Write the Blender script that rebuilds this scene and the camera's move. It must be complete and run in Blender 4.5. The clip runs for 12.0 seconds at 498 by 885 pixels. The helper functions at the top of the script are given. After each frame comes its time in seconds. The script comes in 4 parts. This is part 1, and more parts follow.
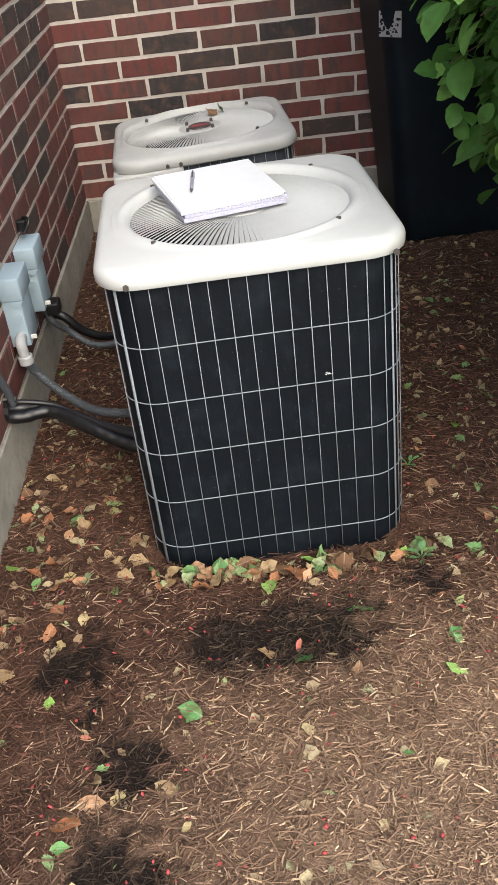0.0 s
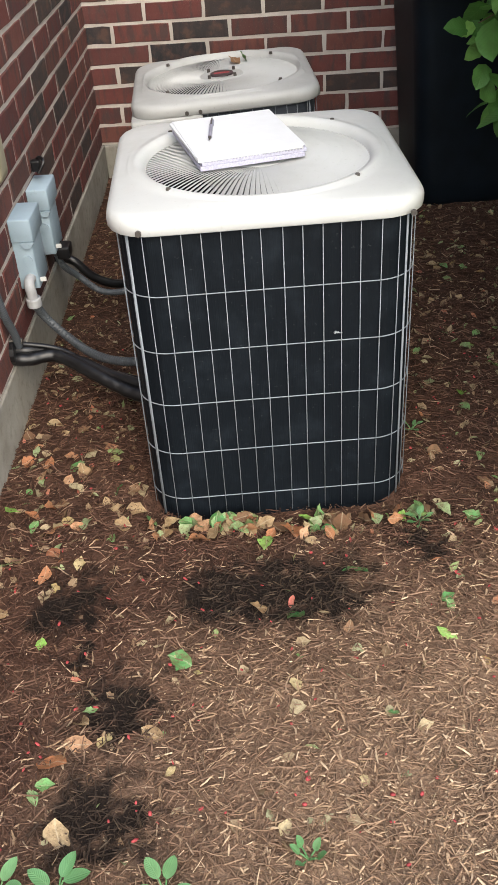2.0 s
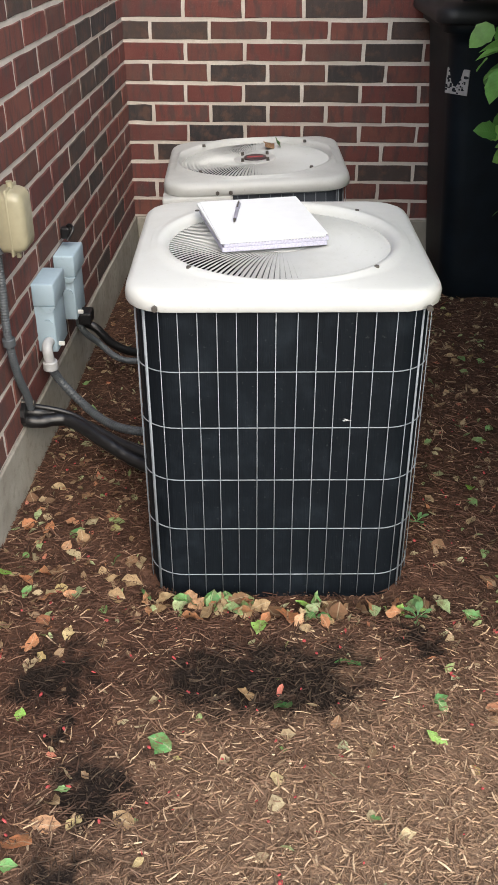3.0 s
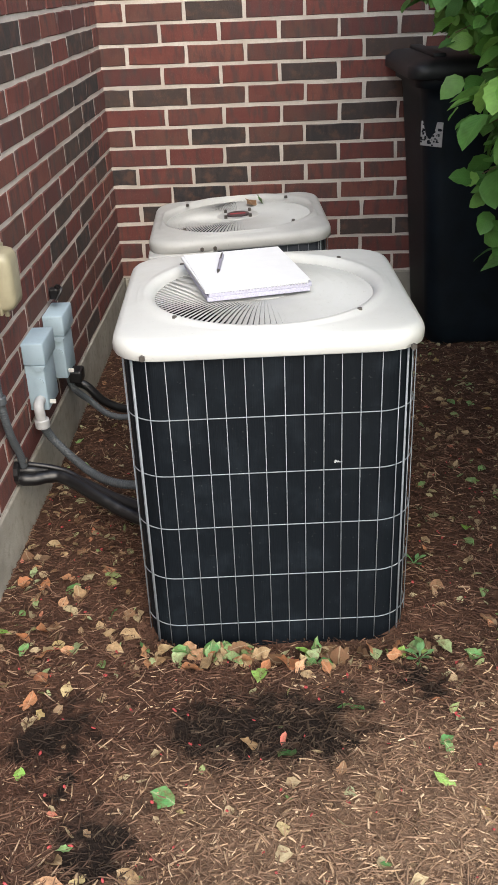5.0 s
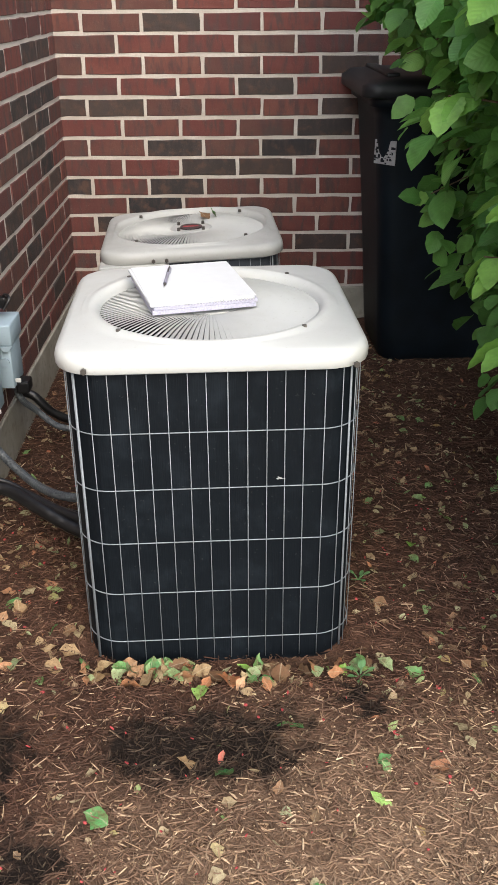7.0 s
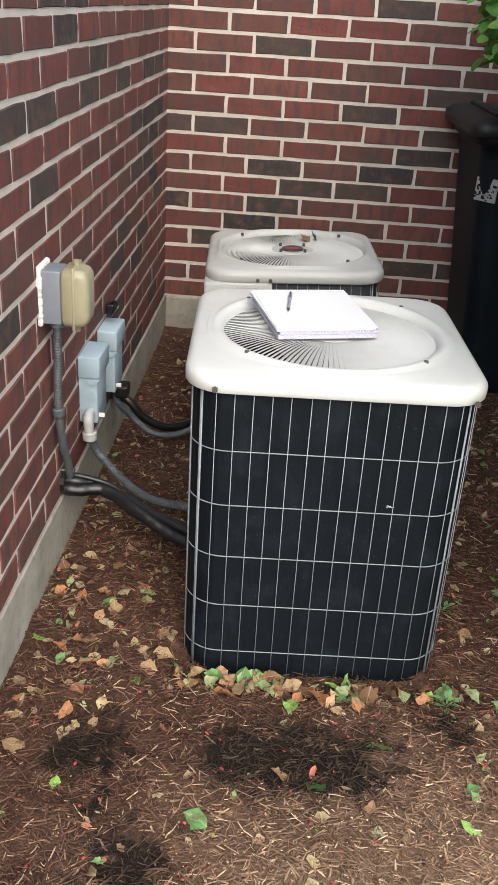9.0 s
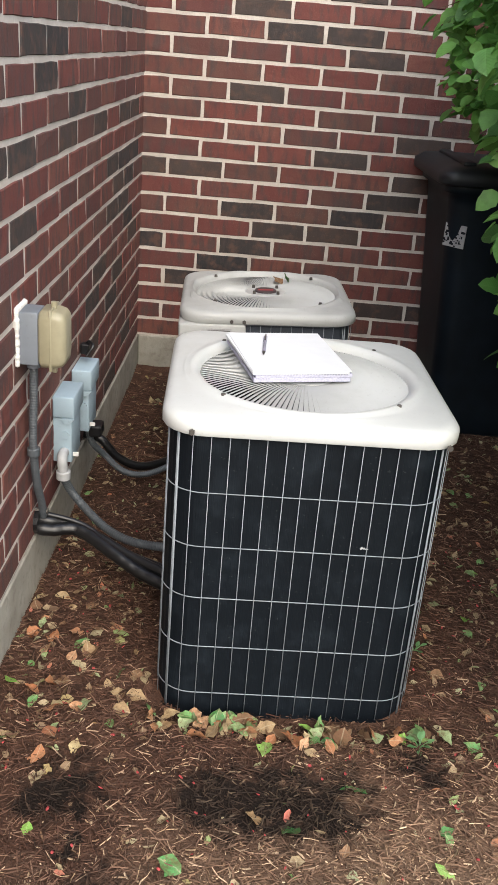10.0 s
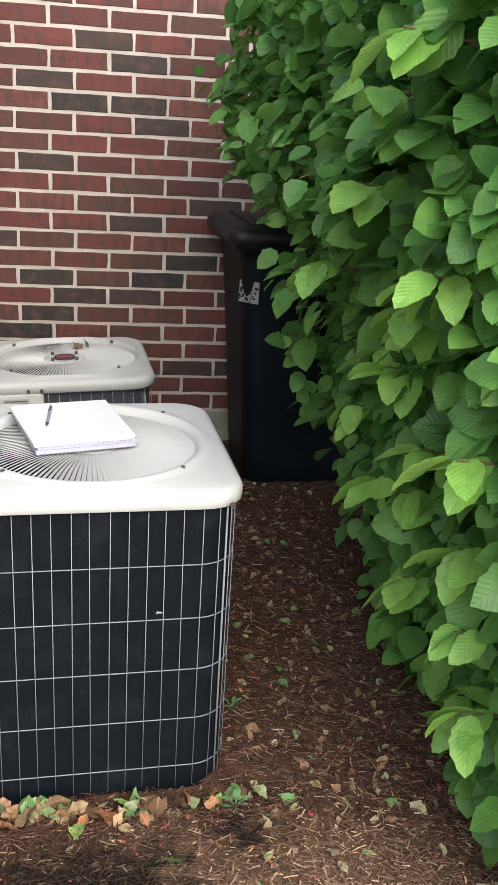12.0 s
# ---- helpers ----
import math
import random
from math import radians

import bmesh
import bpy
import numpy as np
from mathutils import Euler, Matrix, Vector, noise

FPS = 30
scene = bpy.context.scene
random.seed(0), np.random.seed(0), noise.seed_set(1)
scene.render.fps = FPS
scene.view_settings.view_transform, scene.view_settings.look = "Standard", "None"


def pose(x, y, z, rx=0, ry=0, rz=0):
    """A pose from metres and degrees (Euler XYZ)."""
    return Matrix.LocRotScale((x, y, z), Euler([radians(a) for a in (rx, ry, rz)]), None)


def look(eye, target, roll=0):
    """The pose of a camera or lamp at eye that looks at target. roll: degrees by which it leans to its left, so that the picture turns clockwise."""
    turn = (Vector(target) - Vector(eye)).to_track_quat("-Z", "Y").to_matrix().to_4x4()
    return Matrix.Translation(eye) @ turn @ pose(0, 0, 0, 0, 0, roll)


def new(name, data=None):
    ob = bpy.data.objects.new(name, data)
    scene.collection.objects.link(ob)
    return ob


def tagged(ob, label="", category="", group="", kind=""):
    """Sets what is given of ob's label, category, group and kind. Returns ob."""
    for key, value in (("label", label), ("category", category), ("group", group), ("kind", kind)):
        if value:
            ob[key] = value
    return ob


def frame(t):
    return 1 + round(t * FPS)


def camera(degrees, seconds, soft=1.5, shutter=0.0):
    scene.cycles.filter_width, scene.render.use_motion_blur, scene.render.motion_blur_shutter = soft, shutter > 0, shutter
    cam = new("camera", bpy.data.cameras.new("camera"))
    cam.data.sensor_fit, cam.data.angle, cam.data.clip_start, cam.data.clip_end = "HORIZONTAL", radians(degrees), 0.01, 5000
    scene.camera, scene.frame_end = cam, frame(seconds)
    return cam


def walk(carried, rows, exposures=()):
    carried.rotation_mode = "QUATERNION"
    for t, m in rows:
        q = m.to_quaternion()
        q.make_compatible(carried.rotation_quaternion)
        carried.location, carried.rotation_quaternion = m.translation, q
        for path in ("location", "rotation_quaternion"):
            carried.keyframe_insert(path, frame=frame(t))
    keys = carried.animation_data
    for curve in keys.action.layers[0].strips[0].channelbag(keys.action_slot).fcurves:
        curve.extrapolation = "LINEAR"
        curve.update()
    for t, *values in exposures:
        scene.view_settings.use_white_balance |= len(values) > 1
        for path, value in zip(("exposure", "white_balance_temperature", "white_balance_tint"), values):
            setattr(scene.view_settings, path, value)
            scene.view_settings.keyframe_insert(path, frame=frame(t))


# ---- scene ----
cam = camera(30.63, 12.0)
PATH = [
    (0, (0.5836, -3.3759, 1.1863), (0.5383, -1.7, 0.0964), -7.05),
    (0.5, (0.5945, -3.385, 1.1787), (0.5976, -1.7438, 0.0352), -6.18),
    (1, (0.5748, -3.3932, 1.1733), (0.4777, -1.7565, 0.0297), -7.82),
    (1.5, (0.5756, -3.3895, 1.1823), (0.4997, -1.7489, 0.0415), -5.13),
    (2, (0.5829, -3.3767, 1.178), (0.5235, -1.7515, 0.0143), -4.09),
    (2.5, (0.594, -3.3715, 1.1766), (0.5924, -1.7319, 0.0318), -2.41),
    (3, (0.6042, -3.3553, 1.1846), (0.5128, -1.6455, 0.1523), -0.17),
    (3.2, (0.6261, -3.3556, 1.1904), (0.5773, -1.6177, 0.2003), -1.25),
    (4.8, (0.631, -3.3808, 1.1594), (0.5716, -1.614, 0.2243), -3.28),
    (5, (0.6149, -3.3729, 1.1624), (0.5292, -1.5968, 0.2466), -2.46),
    (5.5, (0.6195, -3.3649, 1.158), (0.5115, -1.593, 0.236), -2.79),
    (6, (0.6272, -3.3563, 1.1598), (0.5476, -1.5867, 0.2316), -2.34),
    (6.5, (0.6393, -3.3529, 1.1597), (0.6118, -1.5679, 0.2598), -1.48),
    (6.7, (0.6495, -3.3562, 1.1612), (0.6448, -1.5676, 0.2646), -1.04),
    (8.3, (0.5705, -3.3775, 1.199), (0.498, -1.5984, 0.2893), 3.05),
    (8.5, (0.5509, -3.387, 1.2033), (0.4636, -1.6084, 0.2924), 2.74),
    (9, (0.4927, -3.405, 1.2096), (0.4246, -1.611, 0.3286), 3.63),
    (9.5, (0.4805, -3.4134, 1.2054), (0.4449, -1.615, 0.3314), 4.36),
    (10, (0.4766, -3.4148, 1.2268), (0.4735, -1.5844, 0.4201), 4.84),
    (10.5, (0.4858, -3.3999, 1.2449), (0.4894, -1.5401, 0.5096), 4.72),
    (11, (0.4833, -3.3948, 1.2666), (0.524, -1.5195, 0.5725), 4.95),
    (11.5, (0.5339, -3.4128, 1.257), (0.7394, -1.5495, 0.5589), 4.68),
    (12, (0.5983, -3.4189, 1.2594), (0.9152, -1.5634, 0.5805), 3.55),
]
walk(cam, [(t, look(eye, target, roll)) for t, eye, target, roll in PATH],
     exposures=[(0.0, 1.15, 6300, 8), (12.0, 1.15, 6300, 8)])

# ---- world and light: a bright overcast sky ----
world = bpy.data.worlds.new("sky")
scene.world = world
world.use_nodes = True
wn = world.node_tree.nodes
sky = wn.new("ShaderNodeTexSky")
sky.sky_type = "NISHITA"
sky.sun_disc = False
SUN_EL, SUN_AZ = 43.0, 162.0
sky.sun_elevation, sky.sun_rotation = radians(SUN_EL), radians(SUN_AZ)
sky.air_density, sky.dust_density = 1.2, 4.0
wn["Background"].inputs["Strength"].default_value = 0.15
world.node_tree.links.new(sky.outputs[0], wn["Background"].inputs["Color"])
sun_data = bpy.data.lights.new("sun", "SUN")
sun_data.energy, sun_data.angle, sun_data.color = 1.5, radians(100), (1.0, 0.985, 0.955)
sun = new("sun", sun_data)
sd = Vector((math.sin(radians(SUN_AZ)) * math.cos(radians(SUN_EL)), math.cos(radians(SUN_AZ)) * math.cos(radians(SUN_EL)), math.sin(radians(SUN_EL))))
sun.matrix_world = look(sd * 20, (0, 0, 0))


# ---- materials ----
class Mat:
    """A small builder for node materials."""

    def __init__(self, name, rough=0.6, metal=0.0, spec=0.5):
        self.m = bpy.data.materials.new(name)
        self.m.use_nodes = True
        self.t = self.m.node_tree
        self.b = self.t.nodes["Principled BSDF"]
        self.b.inputs["Roughness"].default_value = rough
        self.b.inputs["Metallic"].default_value = metal
        self.b.inputs["Specular IOR Level"].default_value = spec
        self.co = self.node("ShaderNodeTexCoord").outputs["Object"]

    def node(self, kind, **kw):
        n = self.t.nodes.new(kind)
        for k, v in kw.items():
            if k in n.inputs:
                if hasattr(v, "is_output"):
                    self.t.links.new(v, n.inputs[k])
                else:
                    n.inputs[k].default_value = v
        return n

    def link(self, a, b):
        self.t.links.new(a, b)

    def noise(self, scale, detail=4.0, rough=0.55, co=None, stretch=None):
        co = co or self.co
        if stretch:
            mp = self.node("ShaderNodeMapping", Vector=co)
            mp.inputs["Scale"].default_value = stretch
            co = mp.outputs[0]
        n = self.node("ShaderNodeTexNoise", Vector=co)
        n.inputs["Scale"].default_value, n.inputs["Detail"].default_value, n.inputs["Roughness"].default_value = scale, detail, rough
        return n.outputs["Fac"]

    def ramp(self, fac, *stops):
        r = self.node("ShaderNodeValToRGB")
        self.link(fac, r.inputs[0])
        e = r.color_ramp.elements
        while len(e) < len(stops):
            e.new(0.5)
        for el, (p, c) in zip(e, stops):
            el.position = p
            el.color = (*c, 1) if len(c) == 3 else (c[0], c[0], c[0], 1)
        return r.outputs[0]

    def mix(self, fac, a, b, blend="MIX"):
        n = self.node("ShaderNodeMix")
        n.data_type, n.blend_type = "RGBA", blend
        for sock, v in ((n.inputs[0], fac), (n.inputs[6], a), (n.inputs[7], b)):
            if hasattr(v, "is_output"):
                self.link(v, sock)
            elif isinstance(v, (int, float)):
                sock.default_value = v
            else:
                sock.default_value = (*v, 1)
        return n.outputs[2]

    def math(self, op, a, b=0.0, clamp=False):
        n = self.node("ShaderNodeMath")
        n.operation, n.use_clamp = op, clamp
        for sock, v in ((n.inputs[0], a), (n.inputs[1], b)):
            if hasattr(v, "is_output"):
                self.link(v, sock)
            else:
                sock.default_value = v
        return n.outputs[0]

    def color(self, c):
        if hasattr(c, "is_output"):
            self.link(c, self.b.inputs["Base Color"])
        else:
            self.b.inputs["Base Color"].default_value = (*c, 1)
        return self

    def rough(self, r):
        self.link(r, self.b.inputs["Roughness"])
        return self

    def bump(self, h, strength=0.3, dist=0.002):
        n = self.node("ShaderNodeBump", Height=h)
        n.inputs["Strength"].default_value, n.inputs["Distance"].default_value = strength, dist
        self.link(n.outputs[0], self.b.inputs["Normal"])
        return self

    def rnd(self):
        return self.node("ShaderNodeObjectInfo").outputs["Random"]

    def island(self):
        return self.node("ShaderNodeNewGeometry").outputs["Random Per Island"]

    def world_pos(self):
        return self.node("ShaderNodeNewGeometry").outputs["Position"]


def brick_material(name, stops, joined=False, patch=None):
    m = Mat(name, rough=0.82, spec=0.35)
    pos = m.world_pos()
    r = m.island() if joined else m.rnd()
    base = m.ramp(r, *stops)
    big = m.noise(14, 3, co=pos)
    streak = m.noise(30, 3, co=pos, stretch=(1.2, 1.2, 0.35))
    fine = m.noise(420, 3, co=pos)
    c = m.mix(m.ramp(streak, (0.48, (0,)), (0.62, (0.8,))), base, (0.060, 0.044, 0.042))
    c = m.mix(m.ramp(big, (0.35, (0.35,)), (0.6, (0,))), c, (0.03, 0.028, 0.028) if patch else (0.085, 0.024, 0.024))
    if patch:
        c = m.mix(m.ramp(m.noise(24, 4, co=pos), (0.5, (0,)), (0.66, (0.75,))), c, patch)
    c = m.mix(m.ramp(fine, (0.62, (0,)), (0.76, (0.22 if patch else 0.4,))), c, (0.32, 0.2, 0.16))
    m.color(c).bump(m.math("ADD", fine, m.math("MULTIPLY", m.noise(90, 4, co=pos), 1.5)), 0.6, 0.002)
    return m.m


RED = ((0.0, (0.120, 0.039, 0.034)), (0.35, (0.148, 0.048, 0.039)), (0.55, (0.100, 0.050, 0.040)), (0.7, (0.095, 0.035, 0.033)), (1.0, (0.160, 0.062, 0.047)))
DARK = ((0.0, (0.034, 0.030, 0.030)), (0.3, (0.064, 0.044, 0.037)), (0.6, (0.042, 0.035, 0.033)), (1.0, (0.024, 0.024, 0.027)))
MIXED = ((0.0, (0.05, 0.043, 0.04)), (0.14, (0.055, 0.045, 0.042)), (0.2, (0.125, 0.040, 0.036)), (0.6, (0.155, 0.050, 0.042)), (1.0, (0.17, 0.06, 0.05)))
M_RED = brick_material("red_clay_brick", RED)
M_DARK = brick_material("flashed_dark_brick", DARK, patch=(0.10, 0.055, 0.042))
M_MIXED = brick_material("clay_brick_far", MIXED, True)


def mortar_material():
    m = Mat("mortar", rough=0.95, spec=0.2)
    p = m.world_pos()
    c = m.ramp(m.noise(9, 4, co=p), (0.3, (0.44, 0.40, 0.365)), (0.7, (0.61, 0.565, 0.52)))
    c = m.mix(m.ramp(m.noise(120, 3, co=p), (0.4, (0.5,)), (0.55, (0,))), c, (0.48, 0.42, 0.37))
    m.color(c).bump(m.noise(260, 4, co=p), 0.8, 0.003)
    return m.m


def concrete_material():
    m = Mat("concrete", rough=0.93, spec=0.25)
    p = m.world_pos()
    c = m.ramp(m.noise(7, 5, co=p), (0.3, (0.22, 0.205, 0.175)), (0.7, (0.36, 0.345, 0.30)))
    c = m.mix(m.ramp(m.noise(40, 4, co=p), (0.52, (0,)), (0.7, (0.5,))), c, (0.16, 0.14, 0.115))
    m.color(c).bump(m.noise(180, 5, co=p), 0.6, 0.003)
    return m.m


M_MORTAR, M_CONC = mortar_material(), concrete_material()

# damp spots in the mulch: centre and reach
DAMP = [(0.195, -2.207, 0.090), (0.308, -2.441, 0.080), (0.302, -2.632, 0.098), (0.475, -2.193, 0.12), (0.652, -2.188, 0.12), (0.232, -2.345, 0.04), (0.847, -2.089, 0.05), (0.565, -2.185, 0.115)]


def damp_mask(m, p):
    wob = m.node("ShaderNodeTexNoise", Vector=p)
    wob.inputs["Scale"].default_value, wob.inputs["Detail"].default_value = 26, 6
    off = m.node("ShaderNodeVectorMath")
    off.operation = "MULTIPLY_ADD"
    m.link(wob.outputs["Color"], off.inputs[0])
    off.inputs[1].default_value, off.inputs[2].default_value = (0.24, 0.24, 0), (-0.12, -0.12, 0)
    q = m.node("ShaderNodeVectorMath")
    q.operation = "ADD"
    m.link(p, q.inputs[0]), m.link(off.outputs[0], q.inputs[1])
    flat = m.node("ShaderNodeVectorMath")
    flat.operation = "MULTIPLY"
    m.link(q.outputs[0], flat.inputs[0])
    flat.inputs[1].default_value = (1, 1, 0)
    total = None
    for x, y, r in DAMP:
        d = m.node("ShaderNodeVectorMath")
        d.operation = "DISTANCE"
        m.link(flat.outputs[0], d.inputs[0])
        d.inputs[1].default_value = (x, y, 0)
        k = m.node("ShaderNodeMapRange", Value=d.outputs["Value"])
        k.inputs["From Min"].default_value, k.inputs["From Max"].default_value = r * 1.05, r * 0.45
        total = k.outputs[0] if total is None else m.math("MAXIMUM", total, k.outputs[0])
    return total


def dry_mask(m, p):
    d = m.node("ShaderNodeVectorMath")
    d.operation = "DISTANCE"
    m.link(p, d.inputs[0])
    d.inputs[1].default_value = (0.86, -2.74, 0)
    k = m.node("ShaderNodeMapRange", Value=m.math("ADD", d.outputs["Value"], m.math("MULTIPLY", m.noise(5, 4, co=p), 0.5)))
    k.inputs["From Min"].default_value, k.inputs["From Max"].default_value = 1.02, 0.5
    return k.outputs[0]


def soil_material():
    m = Mat("mulch_bed", rough=0.95, spec=0.2)
    p = m.world_pos()
    a = m.noise(26, 6, 0.65, co=p)
    c = m.ramp(a, (0.3, (0.030, 0.016, 0.011)), (0.55, (0.078, 0.040, 0.026)), (0.75, (0.125, 0.068, 0.043)))
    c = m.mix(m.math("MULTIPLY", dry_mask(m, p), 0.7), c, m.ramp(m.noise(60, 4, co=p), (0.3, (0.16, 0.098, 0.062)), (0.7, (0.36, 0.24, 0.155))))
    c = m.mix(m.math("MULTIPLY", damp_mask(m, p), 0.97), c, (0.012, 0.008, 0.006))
    m.color(c).bump(m.math("ADD", m.noise(160, 6, co=p), m.noise(45, 4, co=p)), 1.0, 0.008)
    return m.m


def chip_material(name, stops, dry_amount):
    m = Mat(name, rough=0.9, spec=0.25)
    p = m.world_pos()
    c = m.ramp(m.island(), *stops)
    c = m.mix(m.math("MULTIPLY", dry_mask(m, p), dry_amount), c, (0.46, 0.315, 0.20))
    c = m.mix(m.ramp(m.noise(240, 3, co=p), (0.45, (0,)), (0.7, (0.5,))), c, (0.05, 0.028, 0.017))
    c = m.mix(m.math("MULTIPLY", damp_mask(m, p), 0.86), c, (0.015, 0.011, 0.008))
    m.color(c).bump(m.noise(500, 2, co=p), 0.4, 0.001)
    return m.m


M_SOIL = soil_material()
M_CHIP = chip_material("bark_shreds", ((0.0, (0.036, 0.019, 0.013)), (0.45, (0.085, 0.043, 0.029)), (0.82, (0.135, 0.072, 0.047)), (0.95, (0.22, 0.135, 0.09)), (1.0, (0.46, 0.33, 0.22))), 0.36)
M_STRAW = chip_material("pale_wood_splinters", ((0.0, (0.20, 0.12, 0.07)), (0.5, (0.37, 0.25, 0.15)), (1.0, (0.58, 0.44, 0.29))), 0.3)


def enamel_material(name, base, dirt, rough=0.42):
    m = Mat(name, rough=rough, spec=0.5)
    p = m.world_pos()
    c = m.mix(m.ramp(m.noise(9, 5, co=p), (0.5, (0,)), (0.8, (0.45,))), base, dirt)
    c = m.mix(m.ramp(m.noise(130, 3, co=p), (0.62, (0,)), (0.72, (0.35,))), c, dirt)
    m.color(c).rough(m.ramp(m.noise(25, 4, co=p), (0.3, (rough - 0.08,)), (0.7, (rough + 0.15,))))
    m.bump(m.noise(300, 2, co=p), 0.08, 0.001)
    return m.m


M_LID = enamel_material("white_enamel", (0.52, 0.532, 0.522), (0.42, 0.42, 0.395))
# guard vanes: lid white made greyer, their shade put into the colour
M_GUARD_SHADED = enamel_material("shaded_white_guard", (0.41, 0.42, 0.415), (0.30, 0.30, 0.28), 0.45)
M_LID_OLD = enamel_material("weathered_white_enamel", (0.40, 0.408, 0.40), (0.27, 0.265, 0.25), 0.5)
M_BOX = enamel_material("pale_blue_grey_paint", (0.33, 0.43, 0.50), (0.25, 0.31, 0.35), 0.5)
M_GREYBOX = enamel_material("grey_pvc", (0.17, 0.19, 0.22), (0.11, 0.12, 0.13), 0.5)
M_WIRE = enamel_material("grey_coated_wire", (0.205, 0.23, 0.255), (0.13, 0.12, 0.10), 0.5)


def coil_material():
    m = Mat("black_coil_fins", rough=0.6, spec=0.16)
    p = m.co
    dust = m.noise(14, 5, 0.65, co=p)
    fins = m.noise(60, 2, co=p, stretch=(9.0, 9.0, 0.15))
    c = m.mix(m.ramp(dust, (0.50, (0,)), (0.75, (0.5,))), (0.0030, 0.0050, 0.0076), (0.015, 0.021, 0.028))
    c = m.mix(m.ramp(m.noise(150, 3, co=p), (0.67, (0,)), (0.75, (0.35,))), c, (0.07, 0.075, 0.075))
    m.color(c).bump(fins, 0.35, 0.002)
    return m.m


M_COIL = coil_material()
M_COIL_OLD = enamel_material("dusty_coil_fins", (0.035, 0.042, 0.055), (0.075, 0.08, 0.09), 0.6)


def plain(name, c, rough=0.5, metal=0.0, vary=0.25, scale=40, spec=0.5):
    m = Mat(name, rough=rough, metal=metal, spec=spec)
    p = m.world_pos()
    dk = tuple(v * (1 - vary) for v in c)
    m.color(m.mix(m.ramp(m.noise(scale, 4, co=p), (0.35, (0,)), (0.7, (1,))), c, dk))
    m.bump(m.noise(scale * 6, 3, co=p), 0.12, 0.001)
    return m.m


M_SCREW = plain("dull_steel", (0.12, 0.11, 0.10), 0.5, 0.6)
M_BLACK = plain("black_rubber", (0.007, 0.007, 0.008), 0.36, vary=0.4)
M_CONDUIT = plain("grey_conduit", (0.075, 0.085, 0.095), 0.5)
M_BIN = plain("black_plastic", (0.006, 0.0105, 0.016), 0.5, vary=0.5, scale=12, spec=0.22)
M_BIN_LID = plain("dark_lid_plastic", (0.011, 0.013, 0.016), 0.5, vary=0.4, scale=15)
M_LABEL = plain("worn_white_label", (0.38, 0.38, 0.39), 0.6)
M_PAPER = plain("white_paper", (0.64, 0.655, 0.68), 0.75, vary=0.04)
M_PAPER_EDGE = plain("lavender_page_edges", (0.48, 0.48, 0.60), 0.8, vary=0.3, scale=300)
M_PEN = plain("grey_pen_plastic", (0.28, 0.28, 0.36), 0.3)
M_CAULK = plain("white_caulk", (0.72, 0.71, 0.68), 0.7)
M_TAN = plain("tan_plastic", (0.30, 0.275, 0.185), 0.35, vary=0.15)
M_EMBLEM = plain("dark_emblem", (0.05, 0.035, 0.04), 0.4)
M_EMBLEM_RED = plain("red_emblem_mark", (0.35, 0.04, 0.05), 0.4)
M_FITTING = plain("light_grey_fitting", (0.45, 0.46, 0.47), 0.5)
M_TWIG = plain("brown_twig", (0.13, 0.085, 0.05), 0.85, vary=0.4, scale=90)
M_FAN = plain("fan_metal", (0.05, 0.055, 0.06), 0.5, 0.3)


def leaf_material(name, stops, joined=True, veins=True, trans=0.45, rough=0.42):
    m = Mat(name, rough=rough, spec=0.45)
    r = m.island() if joined else m.rnd()
    c = m.ramp(r, *stops)
    uv = m.node("ShaderNodeTexCoord").outputs["UV"]
    if veins:
        sx = m.node("ShaderNodeSeparateXYZ", Vector=uv)
        v = m.math("ABSOLUTE", m.math("SUBTRACT", sx.outputs[0], 0.5))
        k = m.math("SUBTRACT", sx.outputs[1], m.math("MULTIPLY", v, 0.75))
        f = m.math("ABSOLUTE", m.math("SUBTRACT", m.math("FRACT", m.math("MULTIPLY", k, 9.0)), 0.5))
        side = m.ramp(f, (0.0, (1,)), (0.12, (0,)))
        mid = m.ramp(v, (0.0, (1,)), (0.035, (0,)))
        vein = m.math("MAXIMUM", side, mid)
        c = m.mix(m.math("MULTIPLY", vein, 0.16), c, (0.26, 0.40, 0.16))
        m.bump(m.math("SUBTRACT", f, m.math("MULTIPLY", mid, 0.5)), 0.35, 0.0025)
    c = m.mix(m.ramp(m.noise(35 if veins else 75, 5, co=m.world_pos()), (0.42, (0,)), (0.70, (0.35 if veins else 0.7,))), c, (0.05, 0.09, 0.02) if veins else (0.14, 0.085, 0.04))
    if not veins:
        sx = m.node("ShaderNodeSeparateXYZ", Vector=uv)
        v = m.math("ABSOLUTE", m.math("SUBTRACT", sx.outputs[0], 0.5))
        c = m.mix(m.ramp(v, (0.0, (0.45,)), (0.05, (0,))), c, (0.46, 0.40, 0.27))
        c = m.mix(m.ramp(m.noise(330, 3, co=m.world_pos()), (0.56, (0,)), (0.68, (0.55,))), c, (0.10, 0.06, 0.03))
        m.bump(m.noise(220, 4, co=m.world_pos()), 0.6, 0.003)
    m.color(c)
    tr = m.node("ShaderNodeBsdfTranslucent")
    m.link(c, tr.inputs["Color"])
    mx = m.node("ShaderNodeMixShader")
    mx.inputs[0].default_value = trans
    m.link(m.b.outputs[0], mx.inputs[1]), m.link(tr.outputs[0], mx.inputs[2])
    m.link(mx.outputs[0], m.t.nodes["Material Output"].inputs["Surface"])
    return m.m


